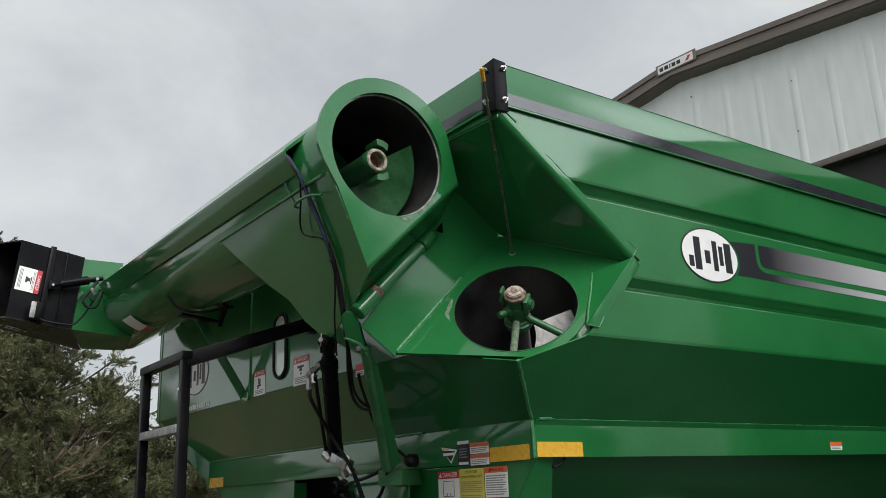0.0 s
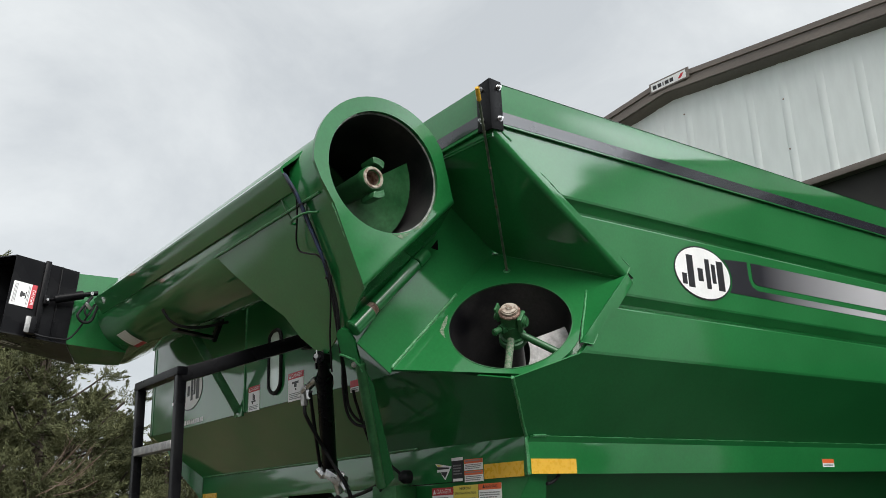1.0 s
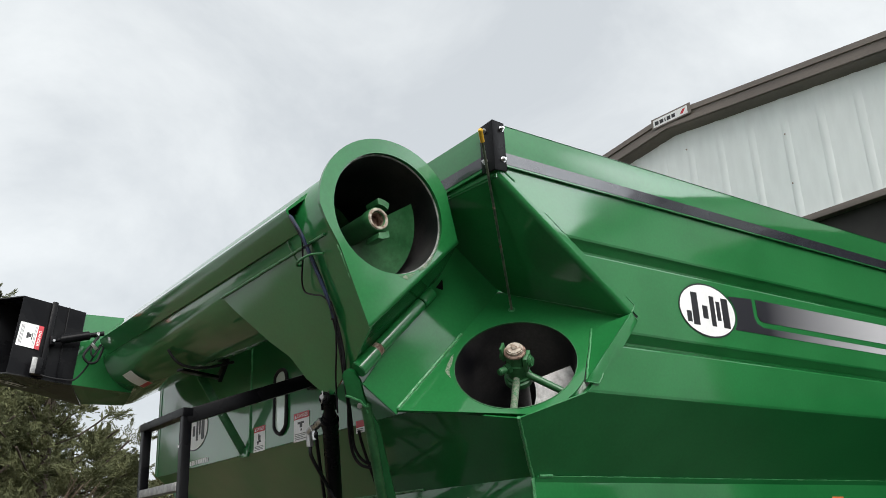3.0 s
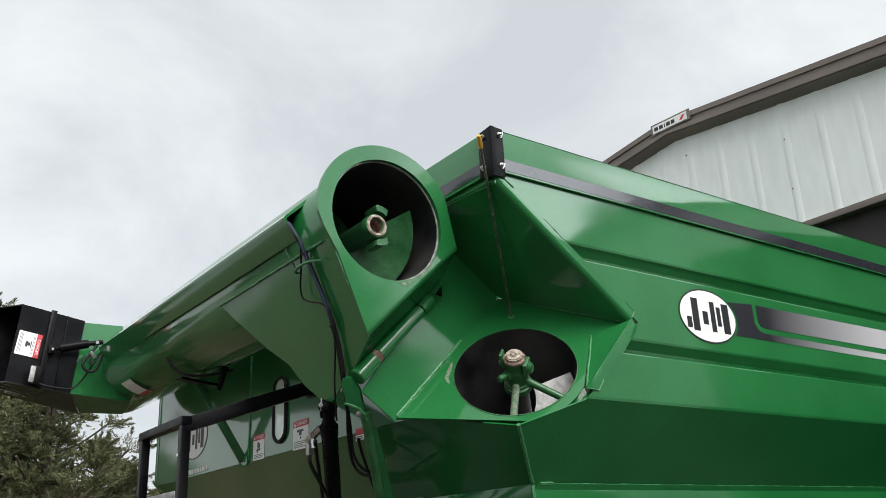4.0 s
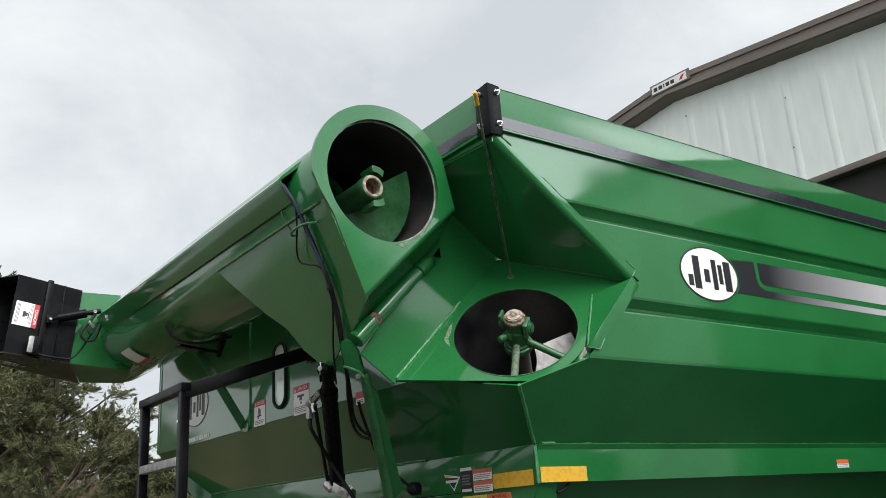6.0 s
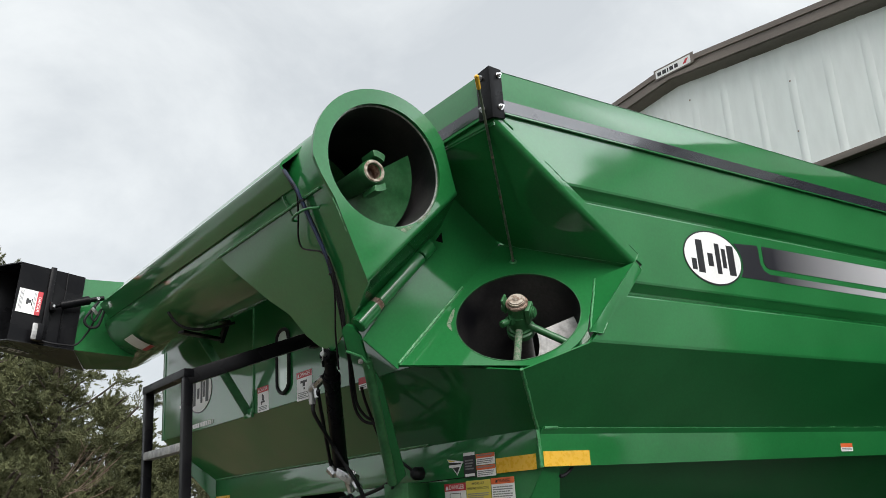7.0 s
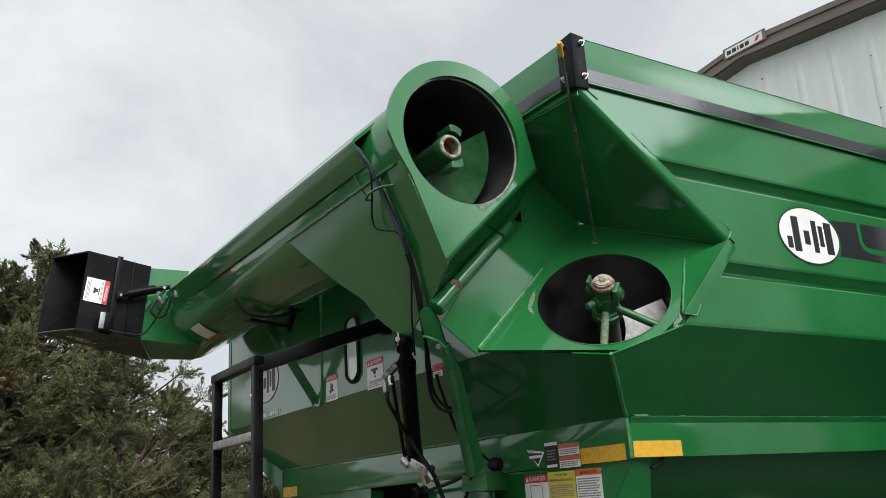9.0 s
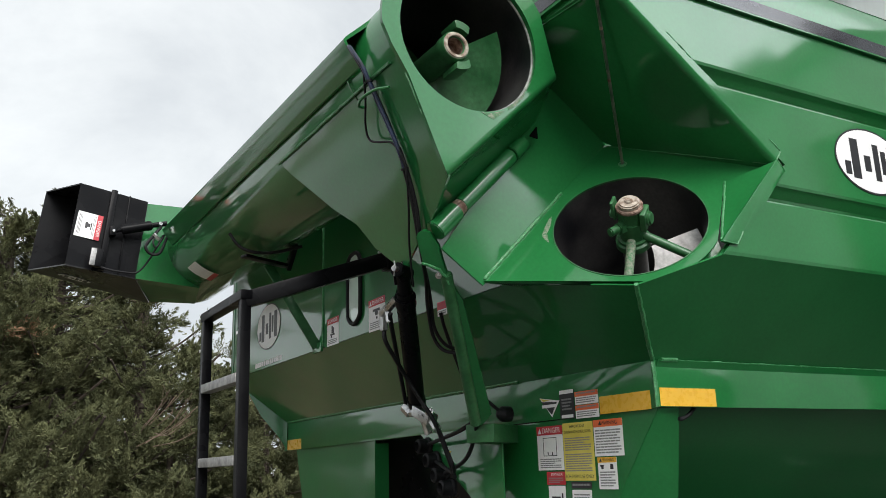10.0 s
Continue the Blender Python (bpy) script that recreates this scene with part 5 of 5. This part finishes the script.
for k in (4, 8):
    part("hose_tie", lathe(bmesh.new(), V(*main[k]) + V(0.002, 0.004, 0), V(*main[k + 1]) - V(*main[k - 1]), [(-0.003, 0.010), (-0.003, 0.0125), (0.003, 0.0125), (0.003, 0.010)], 16), RUBBER, cart)
part("hose_guide", hose(bmesh.new(), [(-0.470, 0.36, 2.755), (-0.492, 0.41, 2.762), (-0.505, 0.465, 2.756), (-0.495, 0.505, 2.752), (-0.472, 0.515, 2.756)], 0.0045, seg=8), GREEN, cart, "green bent wire hose guide")
part("drooping_hose", hose(bmesh.new(), [(-0.436, 1.974, 2.755), (-0.40, 1.955, 2.70), (-0.345, 1.93, 2.672), (-0.26, 1.90, 2.672), (-0.15, 1.86, 2.70)], 0.007), RUBBER, cart)
# lines beside the lift cylinder
part("steel_line", hose(bmesh.new(), [(-0.205, 0.905, 2.245), (-0.19, 0.93, 2.21), (0.02, 1.245, 1.99), (0.035, 1.262, 1.965)], 0.0075, n=5), RUBBER, cyl)
bm = bmesh.new()
rod(bm, (-0.20, 0.872, 2.285), (-0.205, 0.925, 2.262), 0.014, seg=6, bevel=0.002)
rod(bm, (-0.205, 0.925, 2.262), (-0.205, 0.962, 2.250), 0.017, seg=8, bevel=0.003)
rod(bm, (-0.205, 0.962, 2.256), (-0.202, 0.960, 2.195), 0.015, seg=6, bevel=0.002)
rod(bm, (-0.205, 0.925, 2.250), (-0.203, 0.918, 2.215), 0.012, seg=6, bevel=0.002)
part("hose_fitting", bm, STEEL, cyl, "zinc plated elbow fitting")
part("hydraulic_hose", hose(bmesh.new(), [(-0.202, 0.960, 2.20), (-0.197, 0.960, 2.16), (-0.13, 1.01, 2.10), (-0.06, 1.065, 2.045), (-0.02, 1.05, 1.975), (0.02, 1.03, 1.90), (0.08, 1.06, 1.80), (0.12, 1.08, 1.72)], 0.0075), RUBBER, cart, "black hydraulic hose")
bm = bmesh.new()
rod(bm, (0.02, 1.262, 1.975), (0.035, 1.235, 1.945), 0.018, seg=6, bevel=0.003)
rod(bm, (0.035, 1.235, 1.948), (0.03, 1.165, 1.952), 0.014, seg=6, bevel=0.002)
beam(bm, (0.025, 1.175, 1.955), (0.035, 1.075, 1.915), 0.042, 0.038, bevel=0.004)
rod(bm, (0.03, 1.10, 1.935), (0.01, 1.045, 1.945), 0.013, seg=6, bevel=0.002)
rod(bm, (0.035, 1.085, 1.915), (0.03, 1.03, 1.880), 0.015, seg=6, bevel=0.002)
rod(bm, (0.035, 1.14, 1.925), (0.05, 1.13, 1.87), 0.014, seg=8, bevel=0.002)
part("valve_block", bm, STEEL, cart, "zinc plated valve block with fittings")
part("yellow_tie", hose(bmesh.new(), [(0.10, 1.11, 1.812), (0.092, 1.09, 1.806), (0.10, 1.07, 1.808)], 0.003), YELLOW, cart, "yellow cable tie")
for i, (a, b, c) in enumerate((((-0.040, 0.702, 2.118), (0.02, 0.74, 2.02), (0.09, 0.90, 1.90)), ((0.035, 1.035, 1.885), (0.06, 1.04, 1.83), (0.11, 1.07, 1.74)), ((-0.034, 0.698, 2.112), (0.03, 0.75, 2.00), (0.12, 0.98, 1.80)))):
    part("hydraulic_hose", hose(bmesh.new(), [a, b, c, (0.19, 1.41 - 0.06 * i, 1.84 - 0.055 * i)], 0.007), RUBBER, cart)
# hose rack with four couplers
bm = plate([(0.20, 1.475, 1.885), (0.20, 1.105, 1.650), (0.20, 0.985, 1.56), (0.20, 0.90, 1.56), (0.20, 0.90, 1.885)], (0.006, 0, 0), 0.002)
rack = part("hose_rack", bm, GREEN, cart, "green plate with four black couplers")
for yy, zz in ((1.41, 1.838), (1.347, 1.785), (1.290, 1.730), (1.239, 1.686)):
    bm = lathe(bmesh.new(), (0.203, yy, zz), (-1, 0, 0), [(0.0, 0.034), (0.010, 0.034), (0.016, 0.028), (0.05, 0.026), (0.055, 0.018), (0.02, 0.014), (0.0, 0.0)], 24)
    part("coupler", bm, RUBBER, rack, "black rubber coupler cap")
bm = lathe(bmesh.new(), (0.24, 0.906, 1.925), (-1, 0, 0), [(0.0, 0.026), (0.03, 0.026), (0.045, 0.016), (0.05, 0.0)], 22)
part("plug_cap", bm, RUBBER, cart, "black plug cap")
part("cable", hose(bmesh.new(), [(0.20, 0.906, 1.935), (0.14, 0.93, 1.99), (0.10, 0.95, 2.03), (0.06, 0.94, 2.10), (0.01, 0.93, 2.21), (-0.01, 0.92, 2.26)], 0.006), RUBBER, cart)
# the foot's shade is painted in with the same darker green
part("arm_foot", beam(bmesh.new(), (0.09, 0.86, 1.86), (0.27, 0.98, 1.86), 0.10, 0.06), GREEN_WORN_SHADE, cart)

# ---- spout fittings ----
SD = V(-0.019, -0.0122, -0.131)
SR = V(0.115, 0, -0.019)
SN = V(0, -1, 0.092).normalized()
so = V(-0.938, 2.8665, 3.044)
d = decal(so, SR.normalized(), SD.normalized(), 0.119, 0.133, SN, WHITE, "white and red danger decal set sideways", bands=[(0.78, 1.0, 0, 1, RED)], blocks=[(0.36, 0.46, 0.38, 0.62), (0.46, 0.56, 0.42, 0.56), (0.58, 0.62, 0.36, 0.66)])
bm = bmesh.new()
for x0 in (0.08, 0.13, 0.18, 0.66, 0.71):
    rect(bm, so, SR.normalized(), SD.normalized(), x0 * 0.119, (x0 + 0.022) * 0.119, 0.012, 0.118, SN * 0.0024)
part("small_print", bm, GREY_INK, d, flat=True)
lettering("lettering", "DANGER", so, SD.normalized(), -SR.normalized(), 0.072, -0.106, 0.021, WHITE, d, SN * 0.003, 0.085)
bm = bmesh.new()
beam(bm, (-0.776, 2.868, 3.168), (-0.822, 2.838, 2.742), 0.03, 0.028, (0, 1, 0), 0.006)
part("spout_fold", bm, BLACK, spout)
part("spout_fold", beam(bmesh.new(), (-0.70, 2.874, 3.150), (-0.738, 2.848, 2.735), 0.006, 0.010, (0, 1, 0), 0.002), BLACK, spout)
bm = bmesh.new()
rod(bm, (-0.775, 2.835, 2.945), (-0.74, 2.82, 2.953), 0.010, seg=12)
rod(bm, (-0.74, 2.82, 2.953), (-0.60, 2.79, 2.985), 0.024, seg=22, bevel=0.004)
rod(bm, (-0.60, 2.79, 2.985), (-0.53, 2.78, 3.0), 0.013, seg=14)
act = part("spout_actuator", bm, BLACK, spout, "black spout tilt actuator")
bm = bmesh.new()
box(bm, -0.795, -0.765, 2.81, 2.85, 2.92, 2.965, 0.004)
part("actuator_bracket", bm, BLACK, act)
part("actuator_pin", rod(bmesh.new(), (-0.780, 2.79, 2.94), (-0.780, 2.86, 2.94), 0.007, seg=12), STEEL, act)
part("actuator_pin", rod(bmesh.new(), (-0.565, 2.755, 2.99), (-0.565, 2.83, 2.99), 0.009, seg=12), STEEL, act)
bm = bmesh.new()
beam(bm, (-0.842, 2.815, 2.845), (-0.852, 2.805, 2.750), 0.048, 0.03, (0, 1, 0), 0.006)
lamp = part("work_lamp", bm, BLACK, spout, "small work lamp with a pale lens")
part("lamp_lens", beam(bmesh.new(), (-0.862, 2.800, 2.842), (-0.872, 2.790, 2.754), 0.026, 0.012, (0, 1, 0), 0.004), TREAD, lamp)
part("cable", hose(bmesh.new(), [(-0.83, 2.81, 2.755), (-0.79, 2.80, 2.742), (-0.72, 2.80, 2.735), (-0.66, 2.80, 2.738), (-0.615, 2.79, 2.79), (-0.58, 2.77, 2.86), (-0.55, 2.75, 2.93)], 0.005), RUBBER, spout)
part("looped_hose", hose(bmesh.new(), [(-0.56, 2.77, 2.975), (-0.60, 2.75, 2.92), (-0.635, 2.74, 2.86), (-0.61, 2.74, 2.825), (-0.57, 2.74, 2.83), (-0.545, 2.75, 2.88), (-0.525, 2.75, 2.95)], 0.0075), RUBBER, spout)
part("looped_hose", hose(bmesh.new(), [(-0.56, 2.77, 2.985), (-0.585, 2.75, 2.93), (-0.60, 2.74, 2.885), (-0.585, 2.74, 2.86), (-0.56, 2.75, 2.90), (-0.53, 2.76, 2.96)], 0.005), RUBBER, spout)
bm = bmesh.new()
rod(bm, (-0.60, 2.745, 2.93), (-0.57, 2.745, 2.90), 0.010, seg=6, bevel=0.002)
part("hose_fitting", bm, STEEL, spout)
badge(V(-0.9050, 3.1300, 2.7573), V(0.9795, 0.0315, -0.1987), V(0.0183, -0.9975, -0.0680), 0.088, 0.055, V(-0.2004, 0.0630, -0.9777), spout)
# curved instruction label on the tube
bm = bmesh.new()
rows = []
for k in range(9):
    a = radians(-136 + 32 * k / 8)
    rows.append([bm.verts.new((CU.x - 0.010 + (TR + 0.0012) * math.cos(a), yy, CU.z + 0.010 + (TR + 0.0012) * math.sin(a))) for yy in (2.55 - 0.004 * k, 2.70 - 0.004 * k)])
for p, q in zip(rows, rows[1:]):
    bm.faces.new((p[0], q[0], q[1], p[1]))
lab = part("tube_label", bm, WHITE, auger, "curved white and red label")
bm = bmesh.new()
rows = []
for k in range(3):
    a = radians(-110 + 6 * k / 2)
    rows.append([bm.verts.new((CU.x - 0.010 + (TR + 0.002) * math.cos(a), yy, CU.z + 0.010 + (TR + 0.002) * math.sin(a))) for yy in (2.521, 2.671)])
for p, q in zip(rows, rows[1:]):
    bm.faces.new((p[0], q[0], q[1], p[1]))
part("label_band", bm, RED, lab)

# ---- ladder and rail bolts ----
for yy, zz in ((1.905, 2.236), (1.405, 2.236)):
    # no hole is cut: a white disc paints the light in it
    part("bolt_hole_light", rod(bmesh.new(), (LX - 0.026, yy, zz), (LX - 0.0245, yy, zz), 0.006, seg=14), WHITE, ladder, "white disc painted as light in a bolt hole")
for yy in (1.285, 1.318):
    bolt(ladder, (-0.035, yy, 2.555), (-1, -0.3, 0.2), 0.009)

# ---- sign on the building's peak ----
su = V(0, -1, -0.03).normalized()
s_o = V(BX - 0.118, 2.490, 5.402)
bm = bmesh.new()
rect(bm, s_o, su, (0, 0, -1), -0.02, 0.42, -0.012, 0.088, (-0.004, 0, 0))
signboard = part("peak_sign", bm, BROWN, hall, "pale name board on the brown peak", flat=True)
part("sign_face", rect(bmesh.new(), s_o, su, (0, 0, -1), 0.0, 0.385, 0.002, 0.076, (-0.0055, 0, 0)), WHITE, signboard, flat=True)
bm = bmesh.new()
for x0, x1 in ((0.02, 0.062), (0.075, 0.118), (0.131, 0.143), (0.157, 0.198), (0.211, 0.250)):
    rect(bm, s_o, su, (0, 0, -1), x0, x1, 0.022, 0.058, (-0.0065, 0, 0))
part("sign_bars", bm, INK, signboard, flat=True)
part("sign_flash", plate([s_o + su * 0.30 + V(-0.0065, 0, -0.06), s_o + su * 0.335 + V(-0.0065, 0, -0.02), s_o + su * 0.365 + V(-0.0065, 0, -0.02), s_o + su * 0.335 + V(-0.0065, 0, -0.06)], (0.0006, 0, 0)), RED, signboard, flat=True)

# ---- scraped paint ----
part("scrape", plate([(0.094, 0.429, 2.470), (0.104, 0.427, 2.478), (0.082, 0.410, 2.439), (0.064, 0.404, 2.415), (0.052, 0.381, 2.380), (0.049, 0.398, 2.394), (0.050, 0.411, 2.408), (0.069, 0.421, 2.437)], -NL * 0.0006), SCRAPE, flange, "paint scraped to primer", flat=True)
part("scrape", plate([(-0.236, 0.269, 2.691), (-0.206, 0.269, 2.693), (-0.159, 0.269, 2.710), (-0.173, 0.269, 2.696), (-0.196, 0.269, 2.677), (-0.210, 0.269, 2.681)], (0, 0.0006, 0)), SCRAPE, auger, "paint scraped to primer", flat=True)
part("scrape", plate([(-0.149, 0.269, 2.723), (-0.108, 0.269, 2.754), (-0.083, 0.269, 2.787), (-0.090, 0.269, 2.765), (-0.117, 0.269, 2.735), (-0.145, 0.269, 2.713)], (0, 0.0006, 0)), SCRAPE, auger, "paint scraped to primer", flat=True)
part("hose_hook", hose(bmesh.new(), [(0.383, 0.262, 1.870), (0.396, 0.262, 1.870), (0.422, 0.262, 1.881), (0.446, 0.262, 1.901), (0.453, 0.262, 1.913)], 0.006, seg=8), RUBBER, cart)


# ---- cedar trees ----
def blades(gen, p, e, wide, long):
    """Small three-cornered leaves at p, pointing along e."""
    e = e / np.linalg.norm(e, axis=1, keepdims=True)
    s = np.cross(e, gen.uniform(-1, 1, p.shape))
    s = s / np.linalg.norm(s, axis=1, keepdims=True) * gen.uniform(*wide, (len(p), 1))
    return np.stack((p - s, p + s, p + e * gen.uniform(*long, (len(p), 1))), axis=1)


def foliage(name, tri, material, tree, label):
    n = len(tri)
    me = bpy.data.meshes.new(name)
    me.vertices.add(n * 3)
    me.vertices.foreach_set("co", tri.astype(np.float32).ravel())
    me.loops.add(n * 3)
    me.loops.foreach_set("vertex_index", np.arange(n * 3, dtype=np.int32))
    me.polygons.add(n)
    me.polygons.foreach_set("loop_start", np.arange(0, n * 3, 3, dtype=np.int32))
    me.update(calc_edges=True)
    me.materials.append(material)
    ob = new(name, me)
    WORLD[ob.name] = Matrix.Identity(4)
    ob.parent = tree
    ob.matrix_parent_inverse = WORLD[tree.name].inverted()
    tagged(ob, label, kind="stuff")


def cedar(at, height, spread, seed, lean=0.0, sprays=1750, leaves=108, rusty=None, size=1.0):
    rnd = random.Random(seed)
    x0, y0 = at
    tree = thing("cedar_tree", (x0, y0, 0), "shaggy olive green cedar tree with ragged branch tips", "tree", "cedars beside the yard")
    bm = bmesh.new()
    hose(bm, [(x0, y0, -0.1), (x0 + 0.1 * lean, y0, height * 0.3), (x0 + 0.25 * lean, y0 + 0.1, height * 0.65), (x0 + 0.35 * lean, y0 + 0.05, height * 0.97)], 0.13 * height / 8, seg=9, n=4)
    limbs = []
    k = int(height * 17)
    for i in range(k):
        f = 0.06 + 0.94 * (i + rnd.random()) / k
        z = height * f
        reach = spread * (1.0 - f) ** 0.72 * rnd.uniform(0.62, 1.12) * (0.72 + 0.28 * min(1.0, f / 0.16)) + 0.12
        a = rnd.uniform(0, math.tau)
        rise = rnd.uniform(0.15, 0.65) * reach
        p0 = V(x0 + 0.3 * lean * f, y0, z - 0.25 * reach)
        p2 = p0 + V(math.cos(a) * reach, math.sin(a) * reach, rise)
        p1 = p0.lerp(p2, 0.5) + V(0, 0, -0.10 * reach)
        limbs.append((p0, p1, p2, reach))
        hose(bm, [p0, p1, p2], 0.006 + 0.008 * reach, seg=5, n=2)
    part("trunk", bm, BARK, tree)
    gen = np.random.default_rng(seed)
    # each limb carries pads of narrow upturned plumes, with dark gaps between the pads
    total = sum(l[3] for l in limbs)
    plume_at, plume_way, plume_long, core_at = [], [], [], []
    for p0, p1, p2, reach in limbs:
        n = int(sprays * reach / total) + 2
        out = (p2 - p0).normalized()
        pads = []
        count = max(2, int(reach * 3.4))
        for j in range(count):
            t = 0.34 + 0.70 * (j + rnd.random()) / count
            q = p0 * (1 - t) ** 2 + p1 * 2 * t * (1 - t) + p2 * t * t
            pads.append((q + V(rnd.gauss(0, 0.10), rnd.gauss(0, 0.10), rnd.gauss(0, 0.05)) * min(1.0, reach), rnd.uniform(0.75, 1.25)))
            core_at.append(tuple(pads[-1][0] - out * 0.09))
        for i in range(n):
            c, big = rnd.choice(pads)
            plume_way.append(tuple((out * 0.75 + V(rnd.gauss(0, 0.62), rnd.gauss(0, 0.62), 0.32 + rnd.gauss(0, 0.36))).normalized()))
            plume_at.append(tuple(c + V(rnd.gauss(0, 0.05), rnd.gauss(0, 0.05), rnd.gauss(0, 0.035)) * big))
            plume_long.append(rnd.uniform(0.16, 0.36) * big * (0.6 + 0.4 * min(1.0, reach)))
    at_, way, long = np.array(plume_at)[:, None, :], np.array(plume_way)[:, None, :], np.array(plume_long)[:, None, None]
    f = gen.random((len(plume_at), leaves, 1)) ** 0.85
    p = at_ + way * long * f + gen.normal(size=(len(plume_at), leaves, 3)) * (1, 1, 0.8) * 0.13 * long * (1.2 - f)
    e = way * 0.9 + gen.normal(size=p.shape) * (0.30, 0.30, 0.28)
    leaf = blades(gen, p.reshape(-1, 3), e.reshape(-1, 3), (0.0048 * size, 0.0095 * size), (0.020 * size, 0.054 * size))
    # the inner foliage of each pad is coarser
    p = np.repeat(np.array(core_at), 20, axis=0)
    p = p + gen.normal(size=p.shape) * (0.07, 0.07, 0.05)
    core = blades(gen, p, gen.normal(size=p.shape) * (1, 1, 0.6), (0.009 * size ** 0.5, 0.016 * size ** 0.5), (0.05 * size ** 0.5, 0.10 * size ** 0.5))
    tri = np.concatenate((leaf, core))
    if rusty:
        dead = np.linalg.norm(tri[:, 0] - np.array(rusty), axis=1) < 0.38 + gen.normal(size=len(tri)) * 0.06
        if dead.any():
            foliage("dead_foliage", tri[dead], CEDAR_RUSTY, tree, "rusty dead foliage")
        tri = tri[~dead]
    foliage("crown", tri, CEDAR, tree, "olive green scale foliage")
    return tree


def from_eye(az, dist):
    return (-1.6 + dist * math.sin(radians(az)), -1.9 + dist * math.cos(radians(az)))


RUSTY = V(-0.467, 9.566, 3.300)
for az, dist, h, spread, seed in ((6.3, 12.6, 5.45, 1.9, 1), (3.4, 12.4, 5.20, 1.8, 2), (11.2, 12.4, 4.45, 1.9, 3), (14.4, 13.6, 3.55, 1.6, 4), (17.0, 15.0, 2.75, 1.3, 5), (-0.6, 12.6, 4.9, 1.9, 6), (9.4, 15.2, 4.7, 2.1, 7), (5.2, 15.6, 5.5, 2.0, 8), (5.4, 12.8, 5.0, 1.8, 40), (1.5, 12.9, 4.8, 1.9, 41), (18.8, 13.8, 2.95, 1.4, 42)):
    cedar(from_eye(az, dist), h, spread, seed, rusty=RUSTY if seed in (1, 2) else None)
# bare dead twigs in front of the crowns
tree = cedar(from_eye(13.2, 11.9), 2.5, 1.3, 9, sprays=900)
for k, tip in enumerate([(0.892, 8.612, 2.662), (1.020, 8.585, 2.630), (1.056, 8.591, 2.439), (0.816, 8.623, 2.725), (1.114, 8.588, 2.250), (0.736, 8.654, 2.568), (0.971, 8.618, 2.333), (1.129, 8.566, 2.534), (0.867, 8.632, 2.485)]):
    base = V(0.642, 8.798, 2.218)
    base = base + V(0.10 * math.sin(k * 3.3), 0.05 * k % 0.2, 0.12 * math.cos(k * 2.3))
    tip = V(*tip)
    mid = base.lerp(tip, 0.5) + V(0.04 * math.sin(k * 2.1), 0, -0.05 + 0.03 * math.cos(k * 1.7))
    bm = hose(bmesh.new(), [base, mid, tip], 0.0045, seg=5, n=5)
    hose(bm, [mid, mid.lerp(tip, 0.5) + V(0.05, 0, 0.03), tip + V(0.08 * math.cos(k), 0, 0.06)], 0.003, seg=5, n=4)
    hose(bm, [base.lerp(tip, 0.7), tip + V(-0.06, 0, 0.02 * math.sin(k))], 0.0022, seg=4, n=2)
    part("twig", bm, TWIG, tree, "bare pale dead twig")
# unseen trees, added round the yard to darken reflections and block low sky
for az, dist, h, spread, seed in ((-6.0, 42.0, 7.2, 5.2, 30), (-13.0, 42.0, 6.8, 5.2, 31), (-18.0, 42.0, 4.5, 4.6, 32), (-36.0, 42.0, 9.0, 4.2, 11), (-43.0, 40.0, 9.5, 5.0, 12), (-52.0, 40.0, 9.0, 5.0, 13), (-62.0, 34.0, 8.0, 5.0, 15), (-72.0, 32.0, 9.5, 5.5, 16), (-83.0, 32.0, 10.5, 5.5, 27), (-94.0, 32.0, 11.0, 5.5, 28), (-106.0, 32.0, 11.0, 5.5, 29), (-118.0, 32.0, 11.0, 5.5, 34),
                                  (112.0, 25.0, 14.5, 4.0, 17), (117.0, 25.0, 14.5, 4.0, 18), (121.5, 25.0, 14.0, 3.8, 19), (125.0, 25.0, 12.6, 3.0, 20), (139.0, 19.0, 6.6, 3.0, 21),
                                  (143.0, 18.0, 9.2, 4.2, 22), (148.0, 18.0, 9.6, 4.6, 23), (153.0, 19.0, 9.6, 4.6, 24), (159.0, 18.0, 9.4, 4.6, 25), (166.0, 19.0, 9.2, 4.4, 26)):
    cedar(from_eye(az, dist), h, spread, seed, sprays=700, leaves=22, size=8.0)
